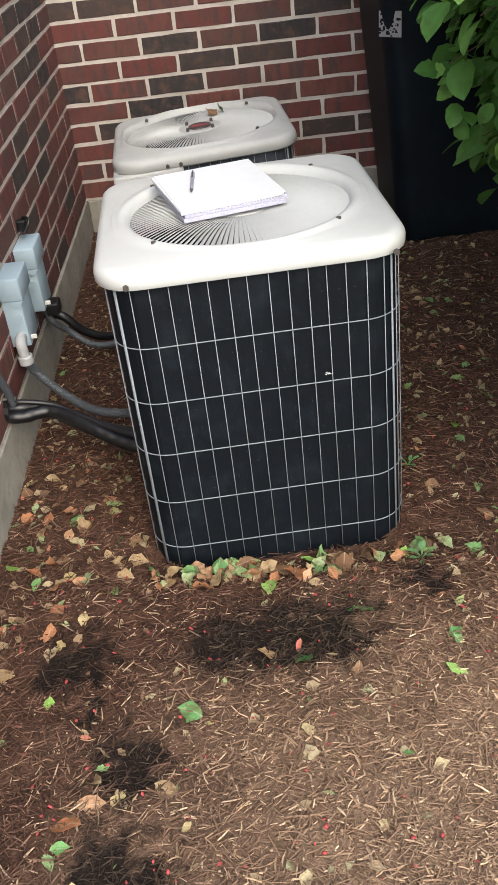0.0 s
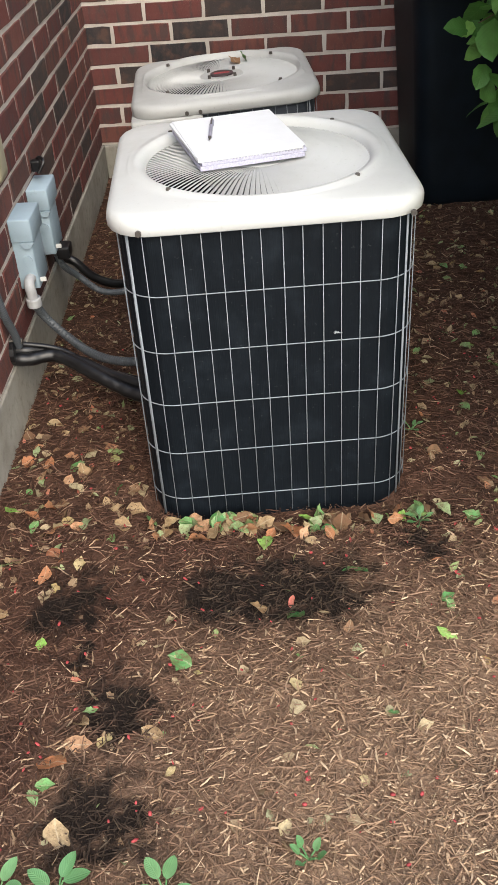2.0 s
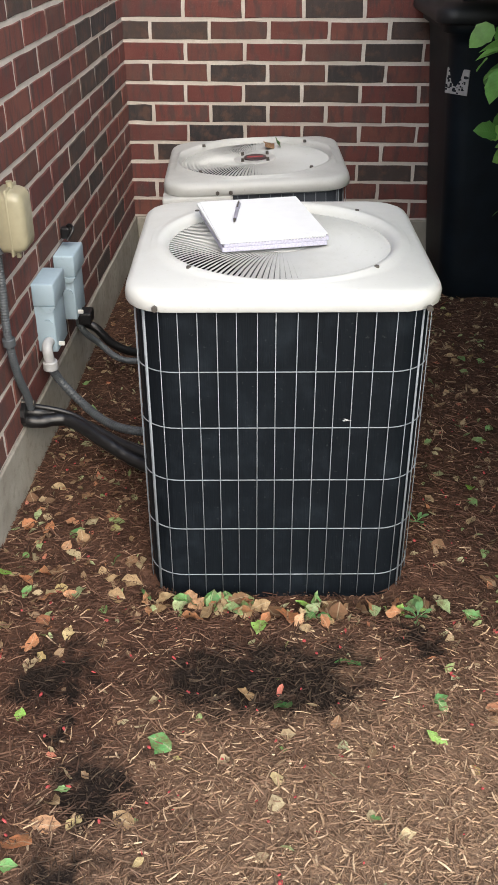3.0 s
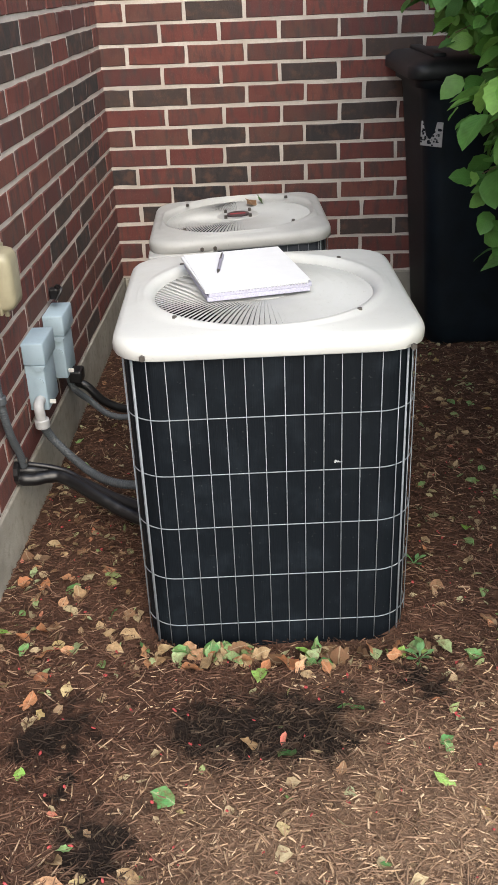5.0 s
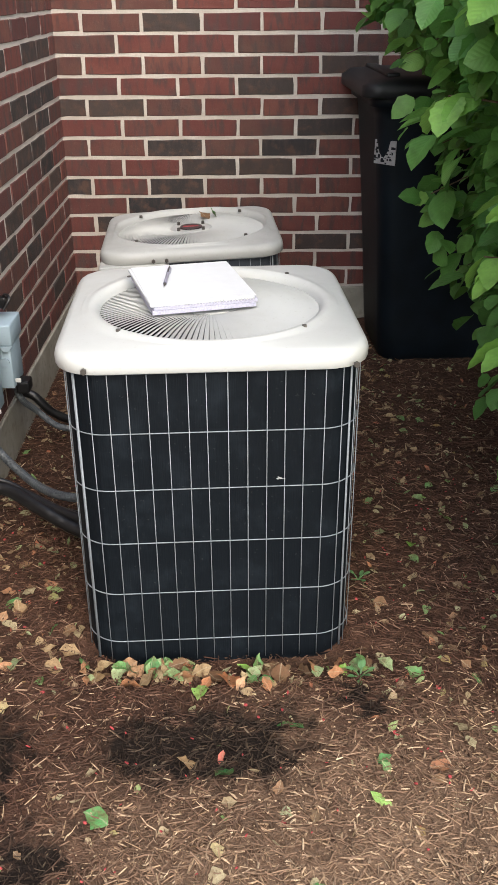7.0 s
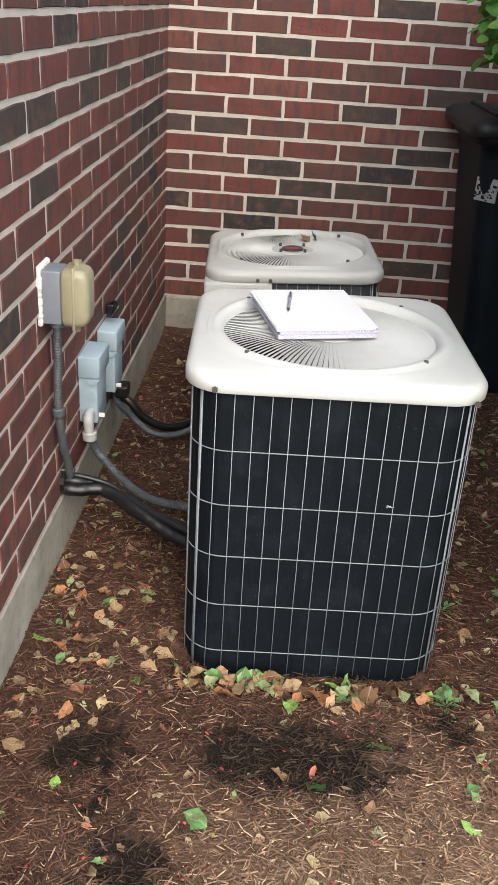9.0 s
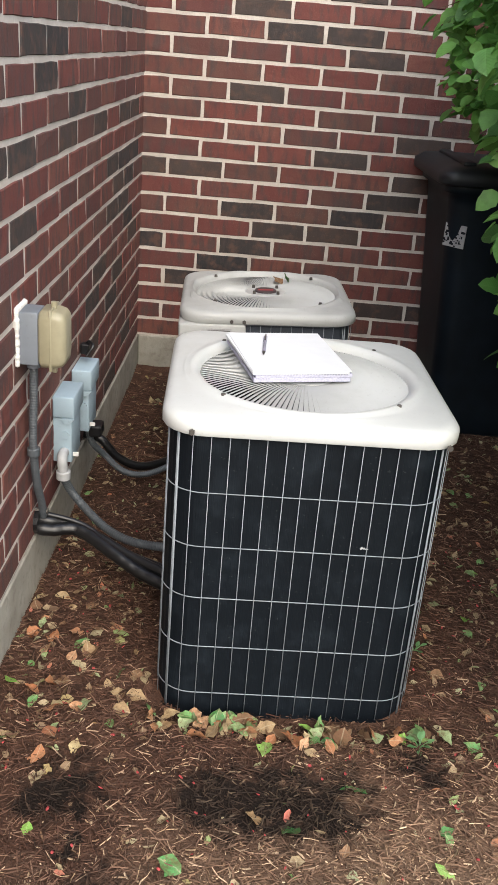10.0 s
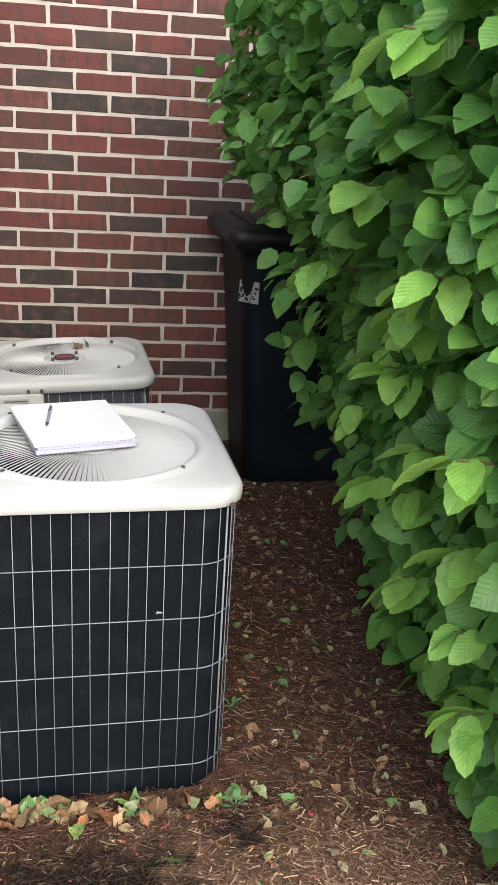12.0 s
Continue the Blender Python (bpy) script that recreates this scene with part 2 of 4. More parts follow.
GREENS = ((0.0, (0.082, 0.215, 0.048)), (0.35, (0.125, 0.31, 0.066)), (0.75, (0.18, 0.40, 0.086)), (0.93, (0.21, 0.44, 0.095)), (1.0, (0.28, 0.52, 0.115)))
M_LEAF = leaf_material("viburnum_leaf", GREENS)
M_LEAF_ONE = leaf_material("viburnum_leaf_near", GREENS, joined=False)
M_LEAF_YOUNG = leaf_material("young_leaf", ((0.0, (0.22, 0.46, 0.08)), (1.0, (0.32, 0.58, 0.12))), joined=False, trans=0.35)
M_F_GREEN = leaf_material("fallen_green", ((0.0, (0.05, 0.19, 0.05)), (0.4, (0.15, 0.32, 0.10)), (0.75, (0.30, 0.38, 0.19)), (1.0, (0.22, 0.46, 0.06))), joined=False, veins=False, trans=0.1, rough=0.6)
M_WEED = leaf_material("weed_green", ((0.0, (0.09, 0.22, 0.08)), (1.0, (0.16, 0.32, 0.13))), joined=False, trans=0.2)
M_F_TAN = leaf_material("fallen_tan", ((0.0, (0.29, 0.185, 0.09)), (0.5, (0.41, 0.30, 0.165)), (1.0, (0.36, 0.32, 0.19))), joined=False, veins=False, trans=0.1, rough=0.7)
M_F_ORANGE = leaf_material("fallen_orange", ((0.0, (0.40, 0.15, 0.06)), (0.6, (0.46, 0.27, 0.15)), (1.0, (0.26, 0.085, 0.04))), joined=False, veins=False, trans=0.1, rough=0.7)
M_F_YELLOW = leaf_material("fallen_yellow", ((0.0, (0.46, 0.36, 0.16)), (1.0, (0.43, 0.35, 0.21))), joined=False, veins=False, trans=0.1, rough=0.7)
M_F_BROWN = leaf_material("fallen_brown", ((0.0, (0.14, 0.07, 0.035)), (1.0, (0.23, 0.13, 0.07))), joined=False, veins=False, trans=0.05, rough=0.8)
M_PETAL = plain("red_petal", (0.46, 0.085, 0.085), 0.9, vary=0.6, scale=120, spec=0.15)


# ---- mesh helpers ----
def finish(ob, mat, smooth=False):
    if mat:
        ob.data.materials.append(mat)
    if smooth:
        ob.data.shade_smooth()
    return ob


def part(name, bm, mat, parent=None, label="", smooth=False):
    me = bpy.data.meshes.new(name)
    bm.normal_update()
    bm.to_mesh(me)
    bm.free()
    ob = finish(new(name, me), mat, smooth)
    if parent:
        ob.parent = parent
    return tagged(ob, label) if label else ob


def pyd(name, verts, faces, mat, parent=None, label="", smooth=False, uvs=None):
    me = bpy.data.meshes.new(name)
    me.from_pydata(verts, [], faces)
    if uvs is not None:
        lay = me.uv_layers.new(name="UVMap")
        vi = np.zeros(len(me.loops), dtype=np.int32)
        me.loops.foreach_get("vertex_index", vi)
        lay.data.foreach_set("uv", np.asarray(uvs, dtype=np.float32)[vi].ravel())
    me.update()
    ob = finish(new(name, me), mat, smooth)
    if parent:
        ob.parent = parent
    return tagged(ob, label) if label else ob


def share(name, mesh, parent, m):
    ob = new(name, mesh)
    ob.parent = parent
    ob.matrix_basis = m
    return ob


def empty(name, m, label, category, group="", kind=""):
    e = new(name)
    e.matrix_world = m
    return tagged(e, label, category, group, kind)


def box_bm(lo, hi, bevel=0.0, seg=2, bm=None):
    bm = bm or bmesh.new()
    lo, hi = Vector(lo), Vector(hi)
    r = bmesh.ops.create_cube(bm, size=1)
    vs = r["verts"]
    bmesh.ops.transform(bm, matrix=Matrix.Translation((lo + hi) / 2) @ Matrix.Diagonal((*(hi - lo), 1)), verts=vs)
    if bevel:
        es = list({e for v in vs for e in v.link_edges})
        bmesh.ops.bevel(bm, geom=es, offset=bevel, segments=seg, affect="EDGES", profile=0.5)
    return bm


def cyl_bm(r1, r2, h, n=24, bm=None, m=Matrix()):
    bm = bm or bmesh.new()
    bmesh.ops.create_cone(bm, cap_ends=True, segments=n, radius1=r1, radius2=r2, depth=h, matrix=m @ Matrix.Translation((0, 0, h / 2)))
    return bm


def tube_bm(points, radius, n=10, ridges=0.0, pitch=0.012, bm=None, taper=1.0, smooth_steps=10):
    """A tube along a smooth line through the points; ridges: the depth of corrugation."""
    bm = bm or bmesh.new()
    P = [Vector(p) for p in points]
    P = [P[0] * 2 - P[1]] + P + [P[-1] * 2 - P[-2]]
    line = []
    for i in range(1, len(P) - 2):
        for s in range(smooth_steps):
            u = s / smooth_steps
            a, b, c, d = P[i - 1], P[i], P[i + 1], P[i + 2]
            line.append(0.5 * ((2 * b) + (c - a) * u + (2 * a - 5 * b + 4 * c - d) * u * u + (3 * b - a - 3 * c + d) * u ** 3))
    line.append(P[-2])
    if ridges:
        fine = [line[0]]
        for a, b in zip(line, line[1:]):
            k = max(1, int((b - a).length / (pitch / 4)))
            fine += [a.lerp(b, (j + 1) / k) for j in range(k)]
        line = fine
    prev, rings, up, dist = None, [], Vector((0.3, 0.2, 1)), 0.0
    for i, p in enumerate(line):
        tan = (line[min(i + 1, len(line) - 1)] - line[max(i - 1, 0)]).normalized()
        side = tan.cross(up).normalized() if prev is None else (prev - tan * prev.dot(tan)).normalized()
        prev = side
        other = tan.cross(side)
        if i:
            dist += (p - line[i - 1]).length
        r = radius * (1 + (taper - 1) * i / max(1, len(line) - 1)) + (ridges * math.cos(dist / pitch * 2 * math.pi) if ridges else 0)
        rings.append([bm.verts.new(p + (side * math.cos(k / n * 2 * math.pi) + other * math.sin(k / n * 2 * math.pi)) * r) for k in range(n)])
    for A, B in zip(rings, rings[1:]):
        for k in range(n):
            bm.faces.new((A[k], A[(k + 1) % n], B[(k + 1) % n], B[k]))
    bm.faces.new(rings[0][::-1]), bm.faces.new(rings[-1])
    return bm


def rounded(wx, wy, r, n=6):
    """Outline of a rounded rectangle, anticlockwise from above."""
    out = []
    for cx, cy, a0 in ((wx - r, wy - r, 0), (-wx + r, wy - r, 90), (-wx + r, -wy + r, 180), (wx - r, -wy + r, 270)):
        for i in range(n + 1):
            a = radians(a0 + 90 * i / n)
            out.append((cx + r * math.cos(a), cy + r * math.sin(a)))
    return out


def loft_bm(rings, close_top=False, close_bottom=False, bm=None):
    bm = bm or bmesh.new()
    R = [[bm.verts.new(p) for p in ring] for ring in rings]
    n = len(R[0])
    for A, B in zip(R, R[1:]):
        for k in range(n):
            bm.faces.new((A[k], A[(k + 1) % n], B[(k + 1) % n], B[k]))
    if close_top:
        bm.faces.new(R[-1])
    if close_bottom:
        bm.faces.new(R[0][::-1])
    return bm


# ---- ground: one sheet of mulch that runs out to the horizon ----
def fbm(x, y, s):
    return noise.noise(Vector((x * s, y * s, 3.7)))


def gz(x, y):
    """Height of the mulch bed."""
    z = 0.010 * fbm(x, y, 3.1) + 0.006 * fbm(x, y, 11) + 0.003 * fbm(x, y, 37)
    z += 0.022 * math.exp(-max(0.0, -y) / 0.12) if y < 0.4 else 0
    z -= 0.036 * math.exp(-((x - 0.575) / 0.34) ** 4 - ((y + 1.955) / 0.075) ** 2)
    z -= 0.012 * math.exp(-((x - 0.57) / 0.2) ** 2 - ((y + 2.18) / 0.10) ** 2)
    for dx, dy, r in DAMP[:3]:
        z -= 0.014 * math.exp(-((x - dx) ** 2 + (y - dy) ** 2) / (r * r * 0.6))
    return z


def make_ground():
    xs = [-60, -20, -6, -2, -0.8, -0.4] + list(np.arange(-0.2, 1.7, 0.018)) + [1.8, 2.1, 2.6, 4, 8, 20, 60]
    ys = [-60, -20, -8, -5, -4.2, -3.8] + list(np.arange(-3.55, 0.1, 0.018)) + [0.3, 1, 3, 10, 30, 60]
    verts = [(x, y, gz(x, y) if abs(x) < 3 and -4 < y < 1 else -0.01) for y in ys for x in xs]
    w = len(xs)
    faces = [(j * w + i, j * w + i + 1, (j + 1) * w + i + 1, (j + 1) * w + i) for j in range(len(ys) - 1) for i in range(w - 1)]
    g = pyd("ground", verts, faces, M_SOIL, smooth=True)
    return tagged(g, "dark brown shredded bark mulch bed with damp spots", "ground", kind="structure")


ground = make_ground()

# ---- brick walls on a concrete footing ----
PITCH, COURSE, JOINT = 0.2032, 0.0677, 0.0105
Z_DARK = 0.857
WALL_X = -0.003
FOOT = Z_DARK - 10.5 * COURSE


def brick_mesh(name, length, seed, mat):
    """A brick face: wavy outline, softened arris; it faces -Y, its middle at the origin."""
    rng = random.Random(seed)
    hl, hh = length / 2, (COURSE - JOINT) / 2
    out = [(-hl, -hh), (-hl * 0.35, -hh), (hl * 0.3, -hh), (hl, -hh), (hl, 0.1 * hh), (hl, hh), (hl * 0.4, hh), (-hl * 0.3, hh), (-hl, hh), (-hl, -0.1 * hh)]
    j = lambda a: rng.uniform(-a, a)
    out = [(x + j(0.0014), z + j(0.0016)) for x, z in out]
    verts = [(x, 0.012, z) for x, z in out] + [(x, 0.0025, z) for x, z in out] + [(x * (1 - 0.0025 / hl), j(0.0008) - 0.0012, z * (1 - 0.0025 / hh)) for x, z in out]
    n = len(out)
    faces = [(k, (k + 1) % n, n + (k + 1) % n, n + k) for k in range(n)] + [(n + k, n + (k + 1) % n, 2 * n + (k + 1) % n, 2 * n + k) for k in range(n)]
    faces.append(tuple(range(2 * n, 3 * n)))
    me = bpy.data.meshes.new(name)
    me.from_pydata(verts, [], faces)
    me.materials.append(mat)
    return me


def brick_spans(k, u0, u1, corner, half_even):
    """Bricks of course k between u0 and u1, counted away from the corner; the first is whole or half in turn."""
    half = (k % 2 == 0) == half_even
    first = PITCH / 2 if half else PITCH
    a, i = 0.0, 0
    while a < u1:
        b = first + i * PITCH
        if b > u0:
            yield i, a - (0.010 if i == 0 else 0), b
        a, i = b, i + 1


def brick_wall(name, m, corner, way, reach, near, top, near_top, half_even, dark, dark_share, seed, slip, label):
    """way: +1 or -1, the local direction that leads away from the corner. near, reach: lengths laid brick by brick, and in all. slip: how far alternate courses lie off the bond."""
    rng = random.Random(seed)
    ends = sorted((corner, corner + way * reach))
    bm = box_bm((ends[0], 0.0012, FOOT - 0.002), (ends[1], 0.12, top))
    wall = part(name, bm, M_MORTAR)
    wall.matrix_world = m
    tagged(wall, label, "wall", kind="structure")
    meshes = {}
    far_v, far_f = [], []
    k_top = math.ceil((Z_DARK - top) / COURSE)
    for k in range(10, k_top, -1):
        z = Z_DARK - k * COURSE
        shift = (slip if k % 2 == 0 else -slip) + (rng.uniform(-0.003, 0.003) if slip else 0.0)
        for i, a, b in brick_spans(k, 0, reach, corner, half_even):
            a, b = a + (shift if i else 0.0), b + shift
            length = round(b - a - JOINT, 3)
            u = corner + way * ((a + b) / 2)
            is_dark = (k, i) in dark or rng.random() < dark_share
            if b < near and z < near_top:
                key = (length, is_dark, rng.randrange(5))
                if key not in meshes:
                    meshes[key] = brick_mesh("brick", length, int(length * 1000) * 7 + key[2], M_DARK if is_dark else M_RED)
                share("brick", meshes[key], wall, pose(u + rng.uniform(-0.0012, 0.0012), rng.uniform(-0.0008, 0.0006), z + rng.uniform(-0.001, 0.001), rng.uniform(-0.5, 0.5), rng.uniform(-0.35, 0.35), rng.uniform(-0.4, 0.4)))
            elif a < reach - 0.2:
                hl, hh, q = length / 2, (COURSE - JOINT) / 2, len(far_v)
                for d, y in ((0, 0.012), (0.0, 0.0), (0.002, -0.0015)):
                    far_v += [(u - hl + d, y, z - hh + d), (u + hl - d, y, z - hh + d), (u + hl - d, y, z + hh - d), (u - hl + d, y, z + hh - d)]
                for r in (0, 4):
                    far_f += [(q + r + c, q + r + (c + 1) % 4, q + r + 4 + (c + 1) % 4, q + r + 4 + c) for c in range(4)]
                far_f.append((q + 8, q + 9, q + 10, q + 11))
    tagged(pyd("brickwork", far_v, far_f, M_MIXED, wall), kind="stuff")
    return wall


DARK_BACK = {(0, 3), (1, 0), (1, 1), (1, 5), (2, 4), (3, 4), (3, 2), (4, 2), (4, 3), (5, 0), (5, 2), (6, 1), (7, 1), (8, 4), (8, 5),
             (-1, 5), (-3, 2), (-5, 4), (-6, 2), (-6, 3), (-7, 2), (-8, 3), (-9, 3), (-11, 1), (-12, 4), (-13, 3)}
DARK_WEST = {(-2, 9), (-2, 8), (-2, 6), (-2, 4), (-2, 2), (0, 8), (0, 3), (0, 1), (1, 2), (1, 1), (2, 3), (3, 1), (4, 4), (5, 2), (5, 4), (6, 3), (7, 4), (-4, 7), (-6, 6), (-5, 6), (-7, 4), (1, 10), (3, 9)}
LEFT = pose(WALL_X, 0, 0, 0, 0, 90)


def make_footing(name, m, lo, hi):
    bm = box_bm((lo, -0.004, -0.3), (hi, 0.12, FOOT - 0.003), 0.004, 1)
    ob = part(name, bm, M_CONC)
    ob.matrix_world = m
    return tagged(ob, "bare grey concrete footing below the brickwork", "footing", kind="structure")


make_footing("foundation_north", Matrix(), WALL_X + 0.006, 3.2)
make_footing("foundation_west", LEFT, -2.65, 0.13)


# ---- air conditioner condensers ----
def wire_vertical(radius, z0, z1, mat):
    me = bpy.data.meshes.new("vertical_wire")
    bm = cyl_bm(radius, radius, z1 - z0, 6, m=Matrix.Translation((0, 0, z0)))
    bm.to_mesh(me)
    bm.free()
    me.materials.append(mat)
    me.shade_smooth()
    return me


def condenser(name, m, half, height, lid_mat, rows, row_step, phase, label, n_wires, panel):
    """A condenser: coil body, wire cage, lid with a slatted fan guard. Its base is at the local z = 0."""
    hx, hy = half
    unit = empty(name, m, label, "air conditioner", "condensers by the wall")
    rim = height - 0.034
    # coil body
    o = rounded(hx - 0.0135, hy - 0.0135, 0.070, 6)
    part("coil", loft_bm([[(x, y, 0.03) for x, y in o], [(x, y, rim + 0.004) for x, y in o]], False, True), M_COIL_OLD if panel else M_COIL, unit, "dusty blue-grey finned coil" if panel else "black finned coil")
    o = rounded(hx - 0.008, hy - 0.008, 0.07, 6)
    part("base_pan", loft_bm([[(x, y, 0.0) for x, y in o], [(x, y, 0.035) for x, y in o]], False, True), M_COIL, unit, "dark painted base pan")
    # cage: rows of wire round the body, uprights round the outline
    R = 0.072
    cage = rounded(hx - 0.011, hy - 0.011, R, 10)
    for i in range(rows):
        z = rim - 0.004 - i * row_step
        bm = bmesh.new()
        rings = []
        loop = cage
        nloop = len(loop)
        for k, (x, y) in enumerate(loop):
            a, b = Vector(loop[k - 1]), Vector(loop[(k + 1) % nloop])
            t = (b - a).normalized()
            nrm = Vector((t.y, -t.x))
            rings.append([bm.verts.new((x + nrm.x * 0.0011 * math.cos(q), y + nrm.y * 0.0011 * math.cos(q), z + 0.0011 * math.sin(q))) for q in [j * math.pi / 3 for j in range(6)]])
        for k in range(nloop):
            A, B = rings[k], rings[(k + 1) % nloop]
            for q in range(6):
                bm.faces.new((A[q], A[(q + 1) % 6], B[(q + 1) % 6], B[q]))
        part("horizontal_wire", bm, M_WIRE, unit, smooth=True)
    thin, thick = wire_vertical(0.0009, 0.01, rim, M_WIRE), wire_vertical(0.0021, 0.005, rim, M_WIRE)
    per, pts = 0.0, []
    for k in range(len(cage)):
        a, b = Vector(cage[k]), Vector(cage[(k + 1) % len(cage)])
        pts.append((per, a, b))
        per += (b - a).length
    for w in range(n_wires):
        s = (w + phase) / n_wires * per
        for p0, a, b in pts:
            L = (b - a).length
            if p0 <= s < p0 + L:
                q = a.lerp(b, (s - p0) / L) * 1.004
                share("vertical_wire", thin, unit, pose(q.x, q.y, 0, random.uniform(-0.2, 0.2), random.uniform(-0.2, 0.2)))
                break
    for sx in (-1, 1):
        for sy in (-1, 1):
            share("corner_post", thick, unit, pose(sx * (hx - 0.083 + 0.0740 * math.cos(radians(47))), sy * (hy - 0.083 + 0.0740 * math.sin(radians(47))), 0))
    if panel:
        bm = box_bm((-hx - 0.002, -hy - 0.004, 0.02), (-hx + 0.185, -hy + 0.03, rim), 0.006)
        sp = part("service_panel", bm, lid_mat, unit, "off-white sheet metal service panel", True)
        part("rating_plate", box_bm((-hx + 0.075, -hy - 0.0056, rim - 0.05), (-hx + 0.145, -hy - 0.004, rim - 0.012)), plain("grey_printed_plate", (0.40, 0.40, 0.40), 0.5, vary=0.3, scale=200), sp)
        for j in range(4):
            part("print_bar", box_bm((-hx + 0.079, -hy - 0.0064, rim - 0.044 + j * 0.008), (-hx + 0.141, -hy - 0.0056, rim - 0.041 + j * 0.008)), M_SCREW, sp)
        part("side_panel", box_bm((-hx - 0.003, -hy + 0.02, 0.02), (-hx + 0.02, -hy + 0.2, rim), 0.005), lid_mat, unit, smooth=True)
    # lid: turned-down rim, gently crowned top, a round opening with a raised bead
    ring_r = 0.210
    N = 96

    def square(t, wx, wy, r):
        """Point of the rounded outline in the direction t."""
        c, s = math.cos(t), math.sin(t)
        lo, hi = 0.0, 2.0
        for _ in range(30):
            mid = (lo + hi) / 2
            x, y = abs(c * mid), abs(s * mid)
            qx, qy = x - (wx - r), y - (wy - r)
            d = math.hypot(max(qx, 0), max(qy, 0)) + min(max(qx, qy), 0) - r
            lo, hi = (mid, hi) if d < 0 else (lo, mid)
        return c * lo, s * lo

    prof = [(0.000, -0.034), (0.0015, -0.032), (0.002, -0.018), (0.000, -0.010), (-0.006, -0.004), (-0.014, -0.001), (-0.024, 0.0)]
    rings = []
    for d, dz in prof:
        rings.append([(*square(2 * math.pi * k / N, hx + d, hy + d, 0.075 + d), height + dz) for k in range(N)])
    inner = rings[-1]
    for f, dz in ((0.5, 0.002), (0.8, 0.003), (1.0, 0.003)):
        ring = []
        for k in range(N):
            t = 2 * math.pi * k / N
            x0, y0, _ = inner[k]
            x1, y1 = (ring_r + 0.030) * math.cos(t), (ring_r + 0.030) * math.sin(t)
            r0, r1 = math.hypot(x0, y0), ring_r + 0.030
            r1 = min(r1, r0 - 0.004)
            r = r0 + (r1 - r0) * f
            ring.append((r * math.cos(t), r * math.sin(t), height + dz))
        rings.append(ring)
    for dr, dz in ((0.022, 0.007), (0.014, 0.0075), (0.008, 0.004), (0.002, -0.001), (0.0, -0.010)):
        ring = []
        for k in range(N):
            t = 2 * math.pi * k / N
            edge = math.hypot(inner[k][0], inner[k][1])
            r = min(ring_r + dr, edge - 0.006 - (0.03 - dr) * 0.1)
            ring.append((r * math.cos(t), r * math.sin(t), height + dz))
        rings.append(ring)
    lid = part("lid", loft_bm(rings), lid_mat, unit, "painted sheet metal lid", True)
    # guard: sloping vanes from a hub to the ring
    hub_z, hub_r = height - 0.004, 0.062
    vane = bmesh.new()
    steps, tilt, w = 6, radians(27), 0.0052
    prev = None
    for i in range(steps + 1):
        f = i / steps
        r = hub_r - 0.004 + (ring_r + 0.002 - hub_r + 0.004) * f
        z = hub_z + 0.006 * math.sin(f * math.pi) - 0.008 * f * f
        wd = w * (0.45 + 0.55 * f)
        dy, dz = wd * math.cos(tilt), wd * math.sin(tilt)
        nx, nz = -0.0008 * math.sin(tilt), 0.0008 * math.cos(tilt)
        sec = [vane.verts.new((r, sy * dy + sn * nx, z + sy * dz + sn * nz)) for sy, sn in ((-1, -1), (1, -1), (1, 1), (-1, 1))]
        if prev:
            for c in range(4):
                vane.faces.new((prev[c], prev[(c + 1) % 4], sec[(c + 1) % 4], sec[c]))
        prev = sec
    vm = bpy.data.meshes.new("guard_vane")
    vane.normal_update()
    vane.to_mesh(vm)
    vane.free()
    vm.materials.append(M_GUARD_SHADED)
    n_v = 112
    for i in range(n_v):
        share("guard_vane", vm, unit, pose(0, 0, 0, 0, 0, 360 * i / n_v))
    hub = part("guard_hub", loft_bm([[(r * math.cos(a), r * math.sin(a), z) for a in [2 * math.pi * k / 48 for k in range(48)]] for r, z in ((hub_r, hub_z - 0.010), (hub_r, hub_z + 0.001), (hub_r - 0.004, hub_z + 0.003), (0.036, hub_z + 0.004), (0.034, hub_z + 0.002))], True), lid_mat, unit, smooth=True)
    emblem = part("emblem", cyl_bm(0.033, 0.032, 0.004, 40, m=Matrix.Translation((0, 0, hub_z + 0.0025))), M_EMBLEM, hub, "dark round emblem with a red mark")
    part("emblem_mark", box_bm((-0.022, -0.006, hub_z + 0.006), (0.022, 0.007, hub_z + 0.0072), 0.0005, 1), M_EMBLEM_RED, hub)
    for a in (225, 315, 45, 135):
        part("hub_nut", cyl_bm(0.0055, 0.0045, 0.010, 6, m=Matrix.Translation((0.05 * math.cos(radians(a)), 0.05 * math.sin(radians(a)), hub_z + 0.002))), M_SCREW, hub)
    for sx in (-1, 1):
        for sy in (-1, 1):
            part("lid_screw", cyl_bm(0.0055, 0.0042, 0.007, 8, m=Matrix.Translation((sx * 0.1636 * (hx / 0.271), sy * 0.1636 * (hx / 0.271), height + 0.002))), M_SCREW, lid)
    for x in ((-hx + 0.055, hx - 0.03) if not panel else (-hx + 0.145, -hx + 0.18)):
        part("rim_screw", cyl_bm(0.0055, 0.0055, 0.006, 6, m=pose(x, -hy - 0.0005, rim + 0.008, 90)), M_SCREW, lid)
    # fan below the guard
    fan = part("fan", cyl_bm(0.05, 0.05, 0.05, 24, m=Matrix.Translation((0, 0, height - 0.13))), M_FAN, unit)
